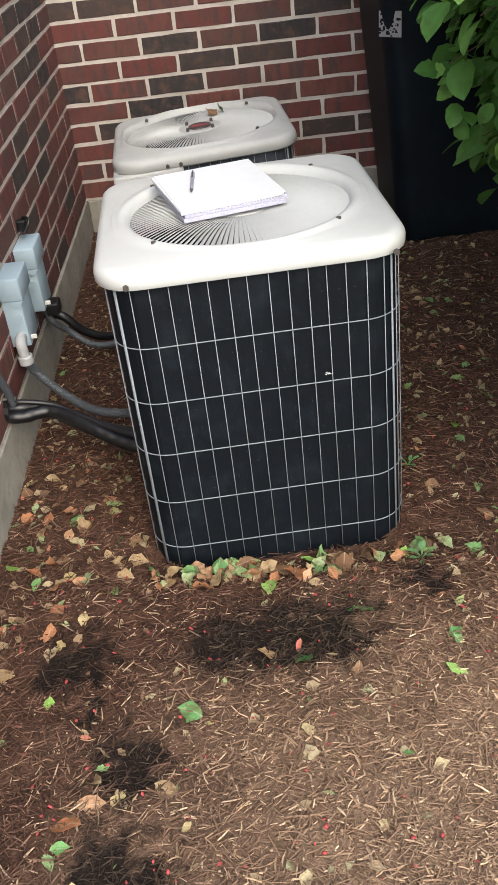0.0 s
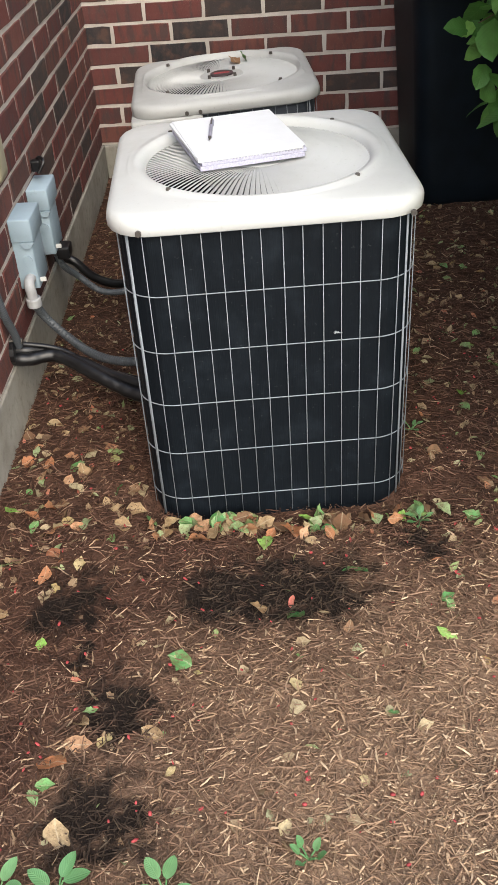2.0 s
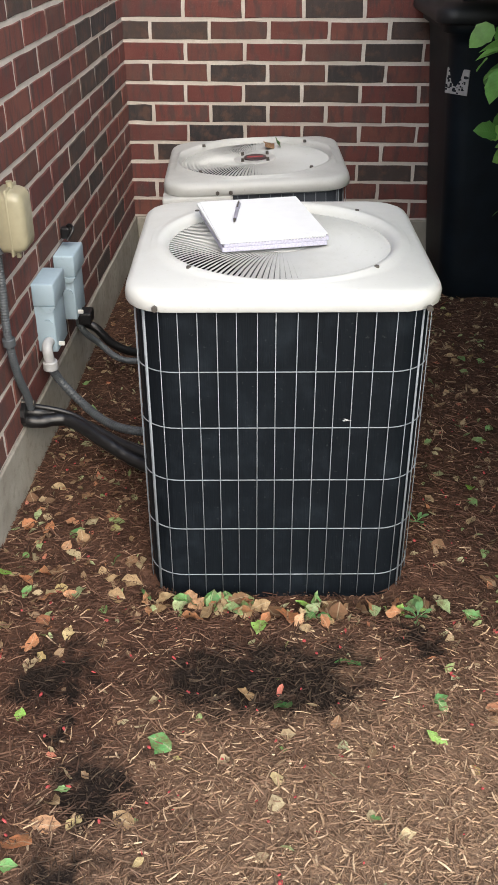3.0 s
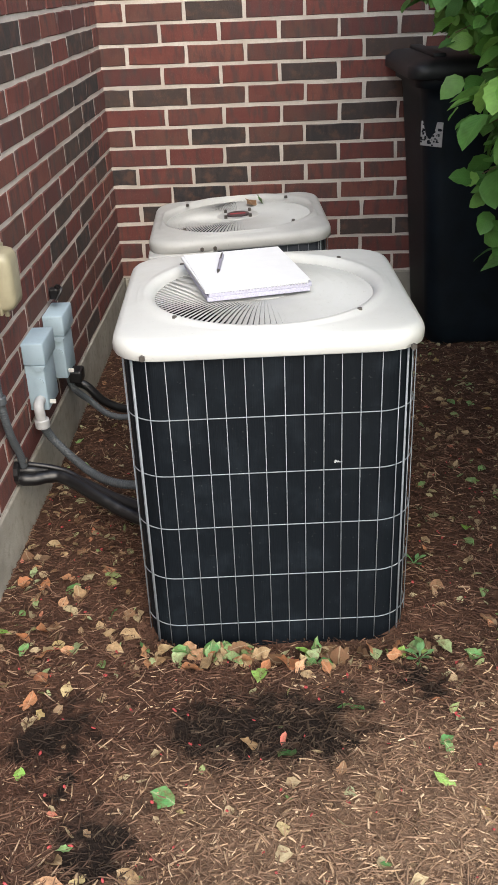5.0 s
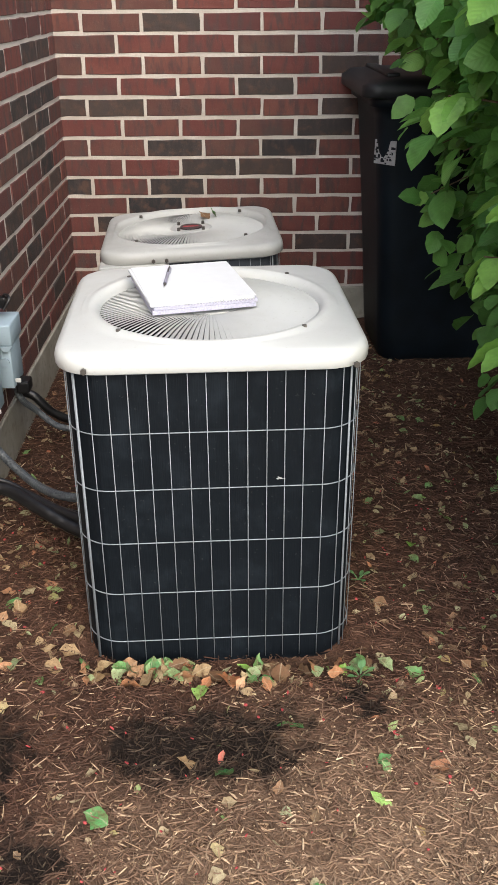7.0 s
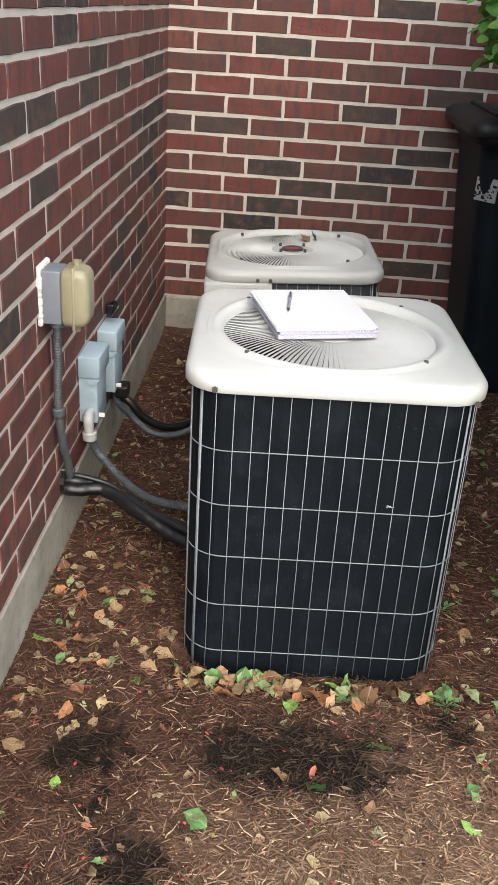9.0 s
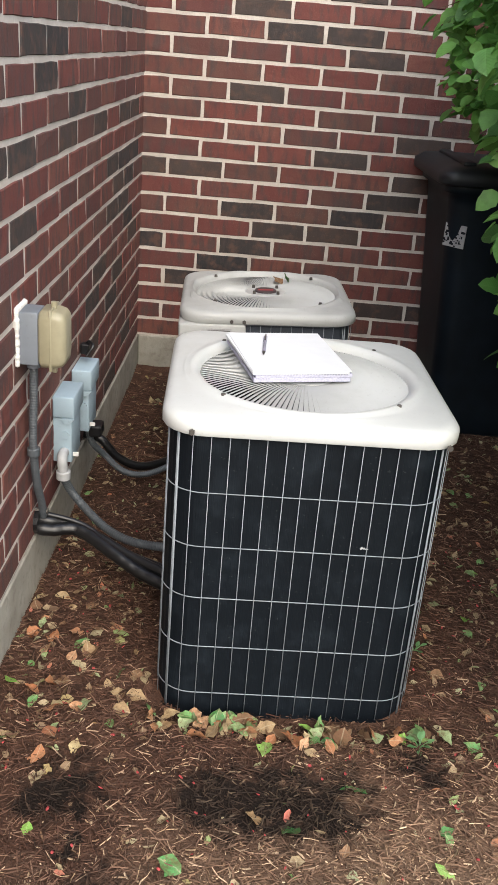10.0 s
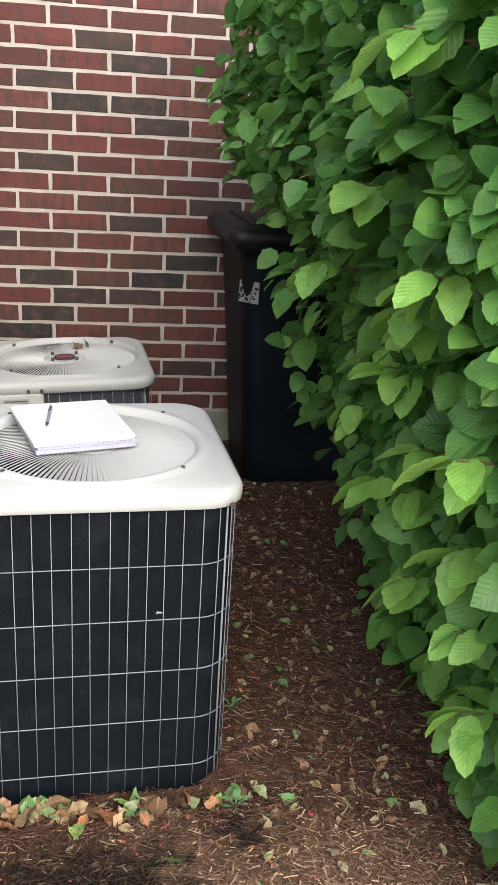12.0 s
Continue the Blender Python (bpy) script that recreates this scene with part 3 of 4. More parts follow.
    for i in range(4):
        bm = bmesh.new()
        q = [bm.verts.new(p) for p in ((0.045, -0.03, 0.0), (0.19, -0.07, 0.012), (0.195, 0.06, 0.042), (0.045, 0.035, 0.022))]
        bm.faces.new(q)
        bmesh.ops.solidify(bm, geom=bm.faces[:], thickness=0.002)
        bl = part("fan_blade", bm, M_FAN, fan)
        bl.matrix_basis = pose(0, 0, height - 0.125, 0, 0, 90 * i + 20)
    return unit


front = condenser("condenser", pose(0.574, -1.678, -0.06, 0, 0, 3.16), (0.271, 0.2685), 0.6825, M_LID, 6, 0.1125, 0.62, "tall condenser with white enamel lid and grey wire cage", 58, False)
back = condenser("condenser", pose(0.506, -0.720, -0.025, 0, -2.3, 3.6), (0.249, 0.249), 0.568, M_LID_OLD, 5, 0.1125, 0.3, "shorter weathered condenser with off-white lid near brick corner", 61, True)


# ---- notepad and pen on the lid ----
def notepad(m):
    pad = empty("notepad", m, "white spiral paper notepads stacked on the condenser lid", "notepad")
    rng = random.Random(5)
    z = 0.0
    for i in range(3):
        h = (0.009, 0.008, 0.006)[i]
        dx, dy, a = rng.uniform(-0.005, 0.003), rng.uniform(-0.004, 0.004), rng.uniform(-1.5, 1.5)
        book = part("paper_pad", box_bm((-0.102 + dx, -0.118 + dy, z), (0.102 + dx, 0.124 + dy, z + h), 0.0015, 2), M_PAPER_EDGE if i < 2 else M_PAPER, pad)
        book.rotation_euler.z = radians(a)
        z += h
    top = part("top_sheet", box_bm((-0.103, -0.116, z), (0.103, 0.125, z + 0.0012)), M_PAPER, pad)
    coil = bmesh.new()
    for k in range(34):
        x = -0.098 + k * 0.0059
        bmesh.ops.create_cone(coil, cap_ends=True, segments=5, radius1=0.0009, radius2=0.0009, depth=0.007, matrix=pose(x, -0.118, z - 0.004, 20))
    part("spiral_binding", coil, M_PAPER, pad)
    return pad


notepad(pose(0.537, -1.640, 0.6305, 0.6, 0.3, 15) @ Matrix.Scale(0.97, 4))


def pen(m):
    p = empty("pen", m, "grey ballpoint pen lying on the notepad", "pen")
    part("barrel", tube_bm([(0, -0.05, 0), (0, 0.0, 0), (0, 0.045, 0)], 0.0034, 10), M_PEN, p, smooth=True)
    part("tip", cyl_bm(0.003, 0.001, 0.014, 10, m=pose(0, -0.05, 0, 90)), M_SCREW, p)
    part("cap", tube_bm([(0, 0.02, 0), (0, 0.05, 0)], 0.004, 10), M_PEN, p, smooth=True)
    part("clip", box_bm((-0.0012, 0.015, 0.0038), (0.0012, 0.052, 0.0055), 0.0004, 1), M_SCREW, p)
    return p


pen(pose(0.489, -1.618, 0.6585, 0.6, 0, -1))


# ---- electrical boxes and lines on the west wall ----
def on_wall(u, w, z):
    """World place at u along the west wall (negative towards the open end), w out from it."""
    return LEFT @ Vector((u, -w, z))


def outlet_box():
    o = empty("outlet_box", LEFT @ Matrix.Translation((-1.678, 0, 0.656)) @ Matrix.Scale(0.88, 4), "grey outlet box with tan bubble cover on brick", "outlet")
    part("back_box", box_bm((-0.036, -0.052, -0.062), (0.036, 0.0, 0.062), 0.004), M_GREYBOX, o, smooth=True)
    rings = []
    for d, s in ((-0.052, 0.94), (-0.058, 1.06), (-0.092, 1.04), (-0.104, 0.98), (-0.111, 0.86), (-0.114, 0.6)):
        rings.append([(x, d, z) for x, z in rounded(0.040 * s, 0.064 * s, 0.018 * s, 5)])
    cover = part("bubble_cover", loft_bm(rings, True, True), M_TAN, o, "tan weatherproof bubble cover", True)
    part("cover_rib", box_bm((-0.0425, -0.083, -0.072), (0.0425, -0.077, 0.072), 0.002), M_TAN, cover, smooth=True)
    part("hinge", cyl_bm(0.007, 0.007, 0.02, 10, m=Matrix.Translation((0, -0.08, 0.062))), M_TAN, cover)
    part("latch", box_bm((-0.006, -0.086, -0.086), (0.006, -0.076, -0.064), 0.002), M_TAN, cover)
    bm = bmesh.new()
    rng = random.Random(3)
    for k in range(44):
        f = k / 43
        x, z = (-0.038, -0.064 + 0.13 * f) if k % 2 else (-0.038 + 0.076 * f, 0.065)
        bmesh.ops.create_icosphere(bm, subdivisions=1, radius=rng.uniform(0.006, 0.009), matrix=Matrix.Translation((x, -0.004, z)))
    part("caulk", bm, M_CAULK, o, "white caulk bead", True)
    return o


outlet_box()


def disconnect(u, z, h, m_extra, label):
    o = empty("disconnect_box", LEFT @ Matrix.Translation((u, 0, z)) @ m_extra, label, "electrical box", "disconnect boxes")
    body = part("body", box_bm((-0.052, -0.046, 0), (0.052, 0.0, h * 0.72), 0.003), M_BOX, o, smooth=True)
    part("cover", box_bm((-0.057, -0.053, h * 0.68), (0.057, 0.0, h), 0.004), M_BOX, o, smooth=True)
    flap = bmesh.new()
    pts = [(-0.0585, -0.02, h * 0.68), (-0.0585, -0.053, h * 0.68), (-0.0585, -0.043, h * 0.60), (-0.0585, -0.03, h * 0.60)]
    a = [flap.verts.new(p) for p in pts]
    b = [flap.verts.new((p[0] + 0.006, p[1], p[2])) for p in pts]
    flap.faces.new(a), flap.faces.new(b[::-1])
    for k in range(4):
        flap.faces.new((a[k], a[(k + 1) % 4], b[(k + 1) % 4], b[k]))
    part("cover_flap", flap, M_BOX, o)
    part("hasp", box_bm((-0.04, -0.06, 0.012), (-0.034, -0.046, 0.022), 0.001, 1), M_CAULK, o)
    part("knockout", cyl_bm(0.011, 0.011, 0.004, 16, m=pose(-0.0515, -0.03, h * 0.42, 0, -90)), M_BOX, body)
    return o


disconnect(-1.352, 0.246, 0.173, Matrix(), "pale blue-grey metal disconnect box with flap cover")
disconnect(-1.140, 0.238, 0.173, Matrix(), "pale blue-grey metal disconnect box with black wires")


def lines():
    # conduit below the outlet
    c = empty("outlet_conduit", Matrix(), "grey corrugated conduit running down the brick wall", "conduit")
    part("hose", tube_bm([on_wall(-1.670, 0.026, 0.603), on_wall(-1.669, 0.024, 0.511), on_wall(-1.672, 0.022, 0.411), on_wall(-1.648, 0.022, 0.311), on_wall(-1.599, 0.020, 0.231), on_wall(-1.579, 0.018, 0.186)], 0.0085, 12, 0.0008, 0.006), M_CONDUIT, c, smooth=True)
    part("connector", tube_bm([on_wall(-1.671, 0.026, 0.611), on_wall(-1.669, 0.026, 0.586)], 0.0145, 14), M_GREYBOX, c, smooth=True)
    part("strap", tube_bm([on_wall(-1.671, 0.022, 0.403), on_wall(-1.670, 0.022, 0.387)], 0.0135, 14), M_CONDUIT, c, smooth=True)
    part("strap", tube_bm([on_wall(-1.584, 0.0, 0.206), on_wall(-1.584, 0.03, 0.206)], 0.007, 8), M_SCREW, c)
    # whip from the nearer disconnect to the tall condenser
    w = empty("whip_conduit", Matrix(), "grey liquid-tight whip curving down to the tall condenser", "conduit")
    part("elbow", tube_bm([on_wall(-1.398, 0.028, 0.273), on_wall(-1.425, 0.028, 0.273), on_wall(-1.436, 0.03, 0.261), on_wall(-1.435, 0.032, 0.231)], 0.0125, 14), M_FITTING, w, "light grey elbow fitting", True)
    part("collar", tube_bm([on_wall(-1.435, 0.032, 0.237), on_wall(-1.434, 0.032, 0.217)], 0.0175, 16), M_FITTING, w, smooth=True)
    part("hose", tube_bm([on_wall(-1.434, 0.032, 0.221), (0.045, -1.414, 0.171), (0.095, -1.438, 0.129), (0.155, -1.488, 0.111), (0.226, -1.538, 0.114), (0.335, -1.586, 0.136)], 0.0102, 12, 0.0009, 0.007), M_CONDUIT, w, smooth=True)
    # insulated refrigerant line of the tall condenser
    r = empty("refrigerant_line", Matrix(), "black insulated refrigerant line with tape from wall to condenser", "pipe")
    part("insulation", tube_bm([on_wall(-1.579, -0.01, 0.179), on_wall(-1.579, 0.03, 0.178), (0.078, -1.563, 0.166), (0.148, -1.592, 0.153), (0.227, -1.631, 0.133), (0.337, -1.679, 0.116)], 0.0108, 12), M_BLACK, r, smooth=True)
    part("suction_line", tube_bm([on_wall(-1.594, -0.01, 0.169), on_wall(-1.594, 0.035, 0.163), (0.098, -1.578, 0.159), (0.188, -1.627, 0.133), (0.258, -1.661, 0.109), (0.337, -1.695, 0.096)], 0.0155, 12, 0.0006, 0.03), M_BLACK, r, smooth=True)
    part("liquid_line", tube_bm([on_wall(-1.574, -0.01, 0.189), on_wall(-1.574, 0.03, 0.191), (0.108, -1.573, 0.171), (0.188, -1.612, 0.141), (0.247, -1.630, 0.131), (0.337, -1.669, 0.126)], 0.006, 10), M_BLACK, r, smooth=True)
    part("sealant", tube_bm([on_wall(-1.586, -0.005, 0.179), on_wall(-1.586, 0.012, 0.179)], 0.03, 12), M_BLACK, r)
    # whip and lines of the shorter condenser
    w2 = empty("whip_conduit", Matrix(), "grey whip looping low to the shorter condenser", "conduit")
    part("hose", tube_bm([on_wall(-1.138, 0.030, 0.243), on_wall(-1.146, 0.045, 0.191), (0.068, -1.096, 0.131), (0.128, -1.104, 0.086), (0.196, -1.071, 0.071), (0.283, -0.974, 0.081), (0.331, -0.899, 0.091)], 0.0085, 12, 0.0008, 0.006), M_CONDUIT, w2, smooth=True)
    part("collar", tube_bm([on_wall(-1.138, 0.030, 0.243), on_wall(-1.139, 0.031, 0.223)], 0.015, 14), M_BLACK, w2, smooth=True)
    r2 = empty("refrigerant_line", Matrix(), "black insulated refrigerant line low behind the whip", "pipe")
    part("insulation", tube_bm([on_wall(-1.027, -0.01, 0.161), on_wall(-1.037, 0.05, 0.151), (0.097, -1.033, 0.096), (0.165, -1.009, 0.061), (0.252, -0.923, 0.056), (0.330, -0.837, 0.061)], 0.0125, 12), M_BLACK, r2, smooth=True)
    part("valve", box_bm((0, 0, 0), (0.035, 0.05, 0.035), 0.006), M_BLACK, r2).matrix_basis = Matrix.Translation(on_wall(-1.168, 0.04, 0.211))
    part("wire_loop", tube_bm([on_wall(-1.105, 0.01, 0.441), on_wall(-1.117, 0.03, 0.466), on_wall(-1.139, 0.045, 0.461), on_wall(-1.148, 0.03, 0.436)], 0.004, 8), M_BLACK, r2)
    part("wire_cap", box_bm((-0.012, -0.012, 0), (0.012, 0.012, 0.03), 0.005), M_BLACK, r2).matrix_basis = Matrix.Translation(on_wall(-1.115, 0.02, 0.431))


lines()


# ---- wheeled bin in the corner under the shrub ----
def bin_cart():
    b = empty("wheeled_bin", pose(1.295, -0.245, 0.0, 0, 0, 3), "black plastic wheeled bin with worn white label", "bin")
    rings = []
    for z, wx, wy, r in ((0.0, 0.185, 0.165, 0.05), (0.02, 0.205, 0.18, 0.06), (0.10, 0.212, 0.186, 0.06), (0.45, 0.235, 0.20, 0.06), (0.80, 0.262, 0.215, 0.06), (0.835, 0.268, 0.22, 0.06), (0.84, 0.285, 0.232, 0.06), (0.875, 0.287, 0.234, 0.06)):
        rings.append([(x, y, z) for x, y in rounded(wx, wy, r, 6)])
    part("body", loft_bm(rings, True, True), M_BIN, b, smooth=True)
    lid = bmesh.new()
    rl = []
    for z, wx, wy, r in ((0.866, 0.310, 0.252, 0.05), (0.871, 0.316, 0.258, 0.055), (0.900, 0.316, 0.258, 0.055), (0.908, 0.30, 0.25, 0.05), (0.918, 0.29, 0.24, 0.05), (0.926, 0.22, 0.19, 0.05)):
        rl.append([(x, y, z) for x, y in rounded(wx, wy, r, 6)])
    part("lid", loft_bm(rl, True, True, lid), M_BIN_LID, b, "dull dark ribbed lid", True)
    for k in range(3):
        part("lid_rib", box_bm((-0.24 + k * 0.17, -0.2, 0.92), (-0.20 + k * 0.17, 0.18, 0.934), 0.005), M_BIN_LID, b, smooth=True)
    for sx in (-1, 1):
        wh = part("wheel", cyl_bm(0.11, 0.11, 0.045, 28, m=pose(sx * 0.165 - 0.0225, 0.15, 0.105, 0, 90)), M_BIN, b)
        part("wheel_cap", cyl_bm(0.03, 0.025, 0.012, 16, m=pose(sx * 0.165 + sx * 0.0225, 0.15, 0.105, 0, 90 * sx)), M_FAN, wh)
    tag = part("label", box_bm((-0.040, -0.002, -0.036), (0.040, 0.002, 0.036), 0.001, 1), M_LABEL, b, "worn white sticker")
    tag.matrix_basis = pose(-0.2315, -0.1935, 0.705, -2, 0, -47)
    rng = random.Random(8)
    for k in range(44):
        x, z = -0.040 + rng.random() * 0.07, -0.036 + rng.random() * 0.062
        part("label_mark", box_bm((x, -0.0028, z), (x + rng.uniform(0.003, 0.012), -0.0021, z + rng.uniform(0.002, 0.008))), M_BIN, tag)
    return b


bin_cart()


# ---- leaves ----
def leaf_shape(L, W, fold, curl, seed, teeth=True, n=7, full=0.62):
    """Verts, faces and uv of one leaf: stem at the origin, along +Y, face up; folded along the midrib and curled."""
    rng = random.Random(seed)
    V, U, F = [], [], []
    for i in range(n + 1):
        f = i / n
        y = L * f
        w = W * 0.5 * (math.sin(math.pi * f ** 0.86) ** full if 0 < f < 1 else 0.0)
        if teeth and 0 < i < n:
            w *= 1 + (0.06 if i % 2 else -0.04) + rng.uniform(-0.05, 0.05)
        z = -curl * L * f * f
        V += [(-w, y, z + fold * w), (0, y, z - 0.02 * L * math.sin(math.pi * f)), (w, y, z + fold * w)]
        U += [(0.5 - w / W, f), (0.5, f), (0.5 + w / W, f)]
    for i in range(n):
        a = 3 * i
        F += [(a, a + 1, a + 4, a + 3), (a + 1, a + 2, a + 5, a + 4)]
    return V, F, U


def leaf_mesh(name, L, W, fold, curl, seed, mat, teeth=True):
    V, F, U = leaf_shape(L, W, fold, curl, seed, teeth, 10)
    me = bpy.data.meshes.new(name)
    me.from_pydata(V, [], F)
    lay = me.uv_layers.new(name="UVMap")
    for lp in me.loops:
        lay.data[lp.index].uv = U[lp.vertex_index]
    me.materials.append(mat)
    me.shade_smooth()
    return me


def face_x(y, z):
    """Where the shrub's leafy face stands (x), over y along the bed and height z."""
    base = 1.325 - (0.30 if y > -1.1 else 0.30 - 0.02 * min(1.0, (-1.1 - y) / 0.5)) * min(1.0, max(0.0, (z - 0.10) / 1.1)) ** 1.1
    if y > -1.2:
        k = min(1.0, (y + 1.2) / 0.5)
        base += 0.20 * k * max(0.0, min(1.0, (1.0 - z) / 0.35)) - (0.07 * k if z > 1.1 else 0)
    base += 0.07 * fbm(y * 1.0, z * 1.0, 3.1) + 0.05 * fbm(y, z, 7.3)
    return base


def bottom_z(y):
    """Underside of the shrub: it clears the bin, and comes down to the ground in the open."""
    return 0.06 + 0.42 * max(0.0, min(1.0, (y + 1.15) / 0.5)) + 0.05 * fbm(y, 0, 4)


def crown_z(y):
    """Top of the shrub."""
    return 1.52 + 0.24 * max(0.0, min(1.0, (y + 2.0) / 1.2)) + 0.08 * fbm(y, 9.0, 5)


def shrub():
    s = empty("shrub", pose(1.785, -1.46, 0.0), "dense green viburnum shrub with oval toothed leaves", "shrub")
    inv = pose(1.75, -1.4, 0.0).inverted()
    rng = random.Random(21)
    # stems and limbs
    for k in range(9):
        y = -2.2 + 0.22 * k + rng.uniform(-0.06, 0.06)
        x0 = 1.72 + rng.uniform(-0.08, 0.12)
        pts = [(x0, y, -0.03), (x0 - 0.05, y + rng.uniform(-0.1, 0.1), 0.5), (x0 - 0.18, y + rng.uniform(-0.15, 0.15), 1.1), (x0 - 0.3, y + rng.uniform(-0.2, 0.2), 1.55)]
        part("stem", tube_bm([inv @ Vector(p) for p in pts], 0.014, 8, taper=0.35), M_TWIG, s, smooth=True)
    # twigs that reach the face, each with leaves in pairs
    meshes_one = [leaf_mesh("leaf", 0.062 + 0.006 * i, 0.045 + 0.0045 * i, 0.12 + 0.07 * (i % 3), 0.12 + 0.1 * (i % 4), i, M_LEAF_ONE) for i in range(6)]
    young = [leaf_mesh("young_leaf", 0.080 + 0.012 * i, 0.046 + 0.007 * i, 0.22, 0.22, 40 + i, M_LEAF_YOUNG) for i in range(3)]
    shapes = [leaf_shape(0.050 + 0.005 * i, 0.037 + 0.0038 * i, 0.12 + 0.08 * (i % 3), 0.1 + 0.09 * (i % 4), 60 + i, True, 7) for i in range(9)]
    V, F, U, n_one = [], [], [], 0

    def put(p, yaw, droop, roll, size, near):
        nonlocal n_one
        m = Matrix.Translation(p) @ Euler((radians(droop), radians(roll), radians(yaw)), "XYZ").to_matrix().to_4x4() @ Matrix.Scale(size, 4)
        if near and n_one < 295:
            n_one += 1
            share("leaf", rng.choice(meshes_one), s, inv @ m)
            return
        v, f, u = rng.choice(shapes)
        q = len(V)
        mm = inv @ m
        V.extend([tuple(mm @ Vector(c)) for c in v])
        F.extend([tuple(q + i for i in t) for t in f])
        U.extend(u)

    # outer coat: the leaves overlap like shingles and face the open bed and the light
    for k in range(8200):
        y = rng.uniform(-2.28, -0.30)
        z = rng.uniform(0.02, crown_z(y))
        if z < bottom_z(y) - 0.02 or fbm(y * 3.2, z * 3.2, 11.0) < -0.42:
            continue
        depth = abs(rng.gauss(0, 0.11))
        x = face_x(y, z) + depth - 0.02
        near = depth < 0.05 and -2.45 < y < -1.55 and 0.15 < z < 1.5 and rng.random() < 0.6
        put(Vector((x, y, z)), 90 + rng.gauss(25 if y > -1.3 else 48, 58), rng.gauss(-22, 28), rng.gauss(0, 30), rng.uniform(0.7, 1.2) * (0.62 if y > -1.0 else (0.78 if y > -1.5 else 0.98)), near)
    # inner mass that closes the view
    for k in range(7500):
        y = rng.uniform(-2.26, -0.25)
        z = rng.uniform(0.05, crown_z(y) - 0.03)
        if z < bottom_z(y) + 0.03:
            continue
        x = face_x(y, z) + rng.uniform(0.10, 0.62)
        put(Vector((x, y, z)), rng.uniform(0, 360), rng.gauss(-30, 25), rng.gauss(0, 25), rng.uniform(0.9, 1.4), False)
    # sprays that stand out from the face
    sprays = [(-0.70, 0.76, 0.13), (-0.72, 0.53, 0.12), (-0.80, 0.66, 0.10), (-1.0, 0.62, 0.08), (-0.9, 0.40, 0.10), (-1.3, 0.85, 0.08), (-1.1, 1.2, 0.08), (-0.62, 0.62, 0.16), (-0.70, 0.42, 0.20), (-0.85, 0.80, 0.12), (-1.15, 0.30, 0.08), (-1.45, 0.55, 0.06), (-1.6, 1.15, 0.07), (-0.95, 1.02, 0.10), (-0.5, 1.1, 0.08), (-0.5, 1.35, 0.07), (-1.9, 0.9, 0.08), (-2.05, 0.45, 0.06), (-0.75, 1.5, 0.06), (-0.62, 0.50, 0.12), (-1.14, 0.90, 0.15), (-1.14, 0.73, 0.15), (-1.14, 0.58, 0.13), (-1.14, 0.40, 0.10), (-1.3, 0.32, 0.06), (-1.54, 0.16, 0.05)]
    for y, z, out in sprays:
        tipx = face_x(y, max(z, bottom_z(y))) - out
        a, b = Vector((tipx + 0.30, y + 0.05, z + 0.08)), Vector((tipx, y, z))
        part("twig", tube_bm([inv @ a, inv @ a.lerp(b, 0.5) + Vector((0, 0, 0.02)), inv @ b], 0.0025, 5, taper=0.5, smooth_steps=4), M_TWIG, s)
        for j in range(30):
            f = rng.random() ** 0.7
            c = a.lerp(b, f) + Vector((rng.gauss(0, 0.025), rng.gauss(0, 0.045), rng.gauss(0, 0.035)))
            put(c, 90 + rng.gauss(0, 60), rng.gauss(-35, 22), rng.gauss(0, 25), rng.uniform(0.7, 1.1), False)
    for y, z in ((-1.99, 0.98), (-1.77, 0.86), (-2.16, 1.06), (-1.97, 0.73), (-1.72, 0.14), (-1.95, 0.16), (-2.09, 1.37), (-1.85, 0.42), (-2.05, 0.58), (-2.2, 0.80), (-1.62, 0.70), (-2.12, 0.30), (-1.70, 0.33), (-1.58, 0.98), (-1.94, 0.95), (-1.88, 0.85), (-1.85, 0.60), (-2.0, 0.25), (-1.9, 1.30), (-1.8, 1.15), (-2.1, 0.45), (-1.66, 0.55)):
        x = face_x(y, z) - 0.085
        part("twig", tube_bm([inv @ Vector((x + 0.2, y - 0.02, z - 0.02)), inv @ Vector((x + 0.08, y, z)), inv @ Vector((x, y, z + 0.01))], 0.0028, 6, taper=0.6, smooth_steps=5), M_TWIG, s)
        for j in range(5):
            m = Matrix.Translation((x + 0.018 * j, y + rng.gauss(0, 0.01), z + 0.008)) @ Euler((radians(rng.gauss(-25, 12)), radians(rng.gauss(0, 20)), radians(90 + (j % 2 * 2 - 1) * 48 + rng.gauss(0, 14))), "XYZ").to_matrix().to_4x4()
            share("young_leaf", rng.choice(young), s, inv @ m)
    tagged(pyd("foliage", V, F, M_LEAF, s, smooth=True, uvs=U), kind="stuff")


shrub()


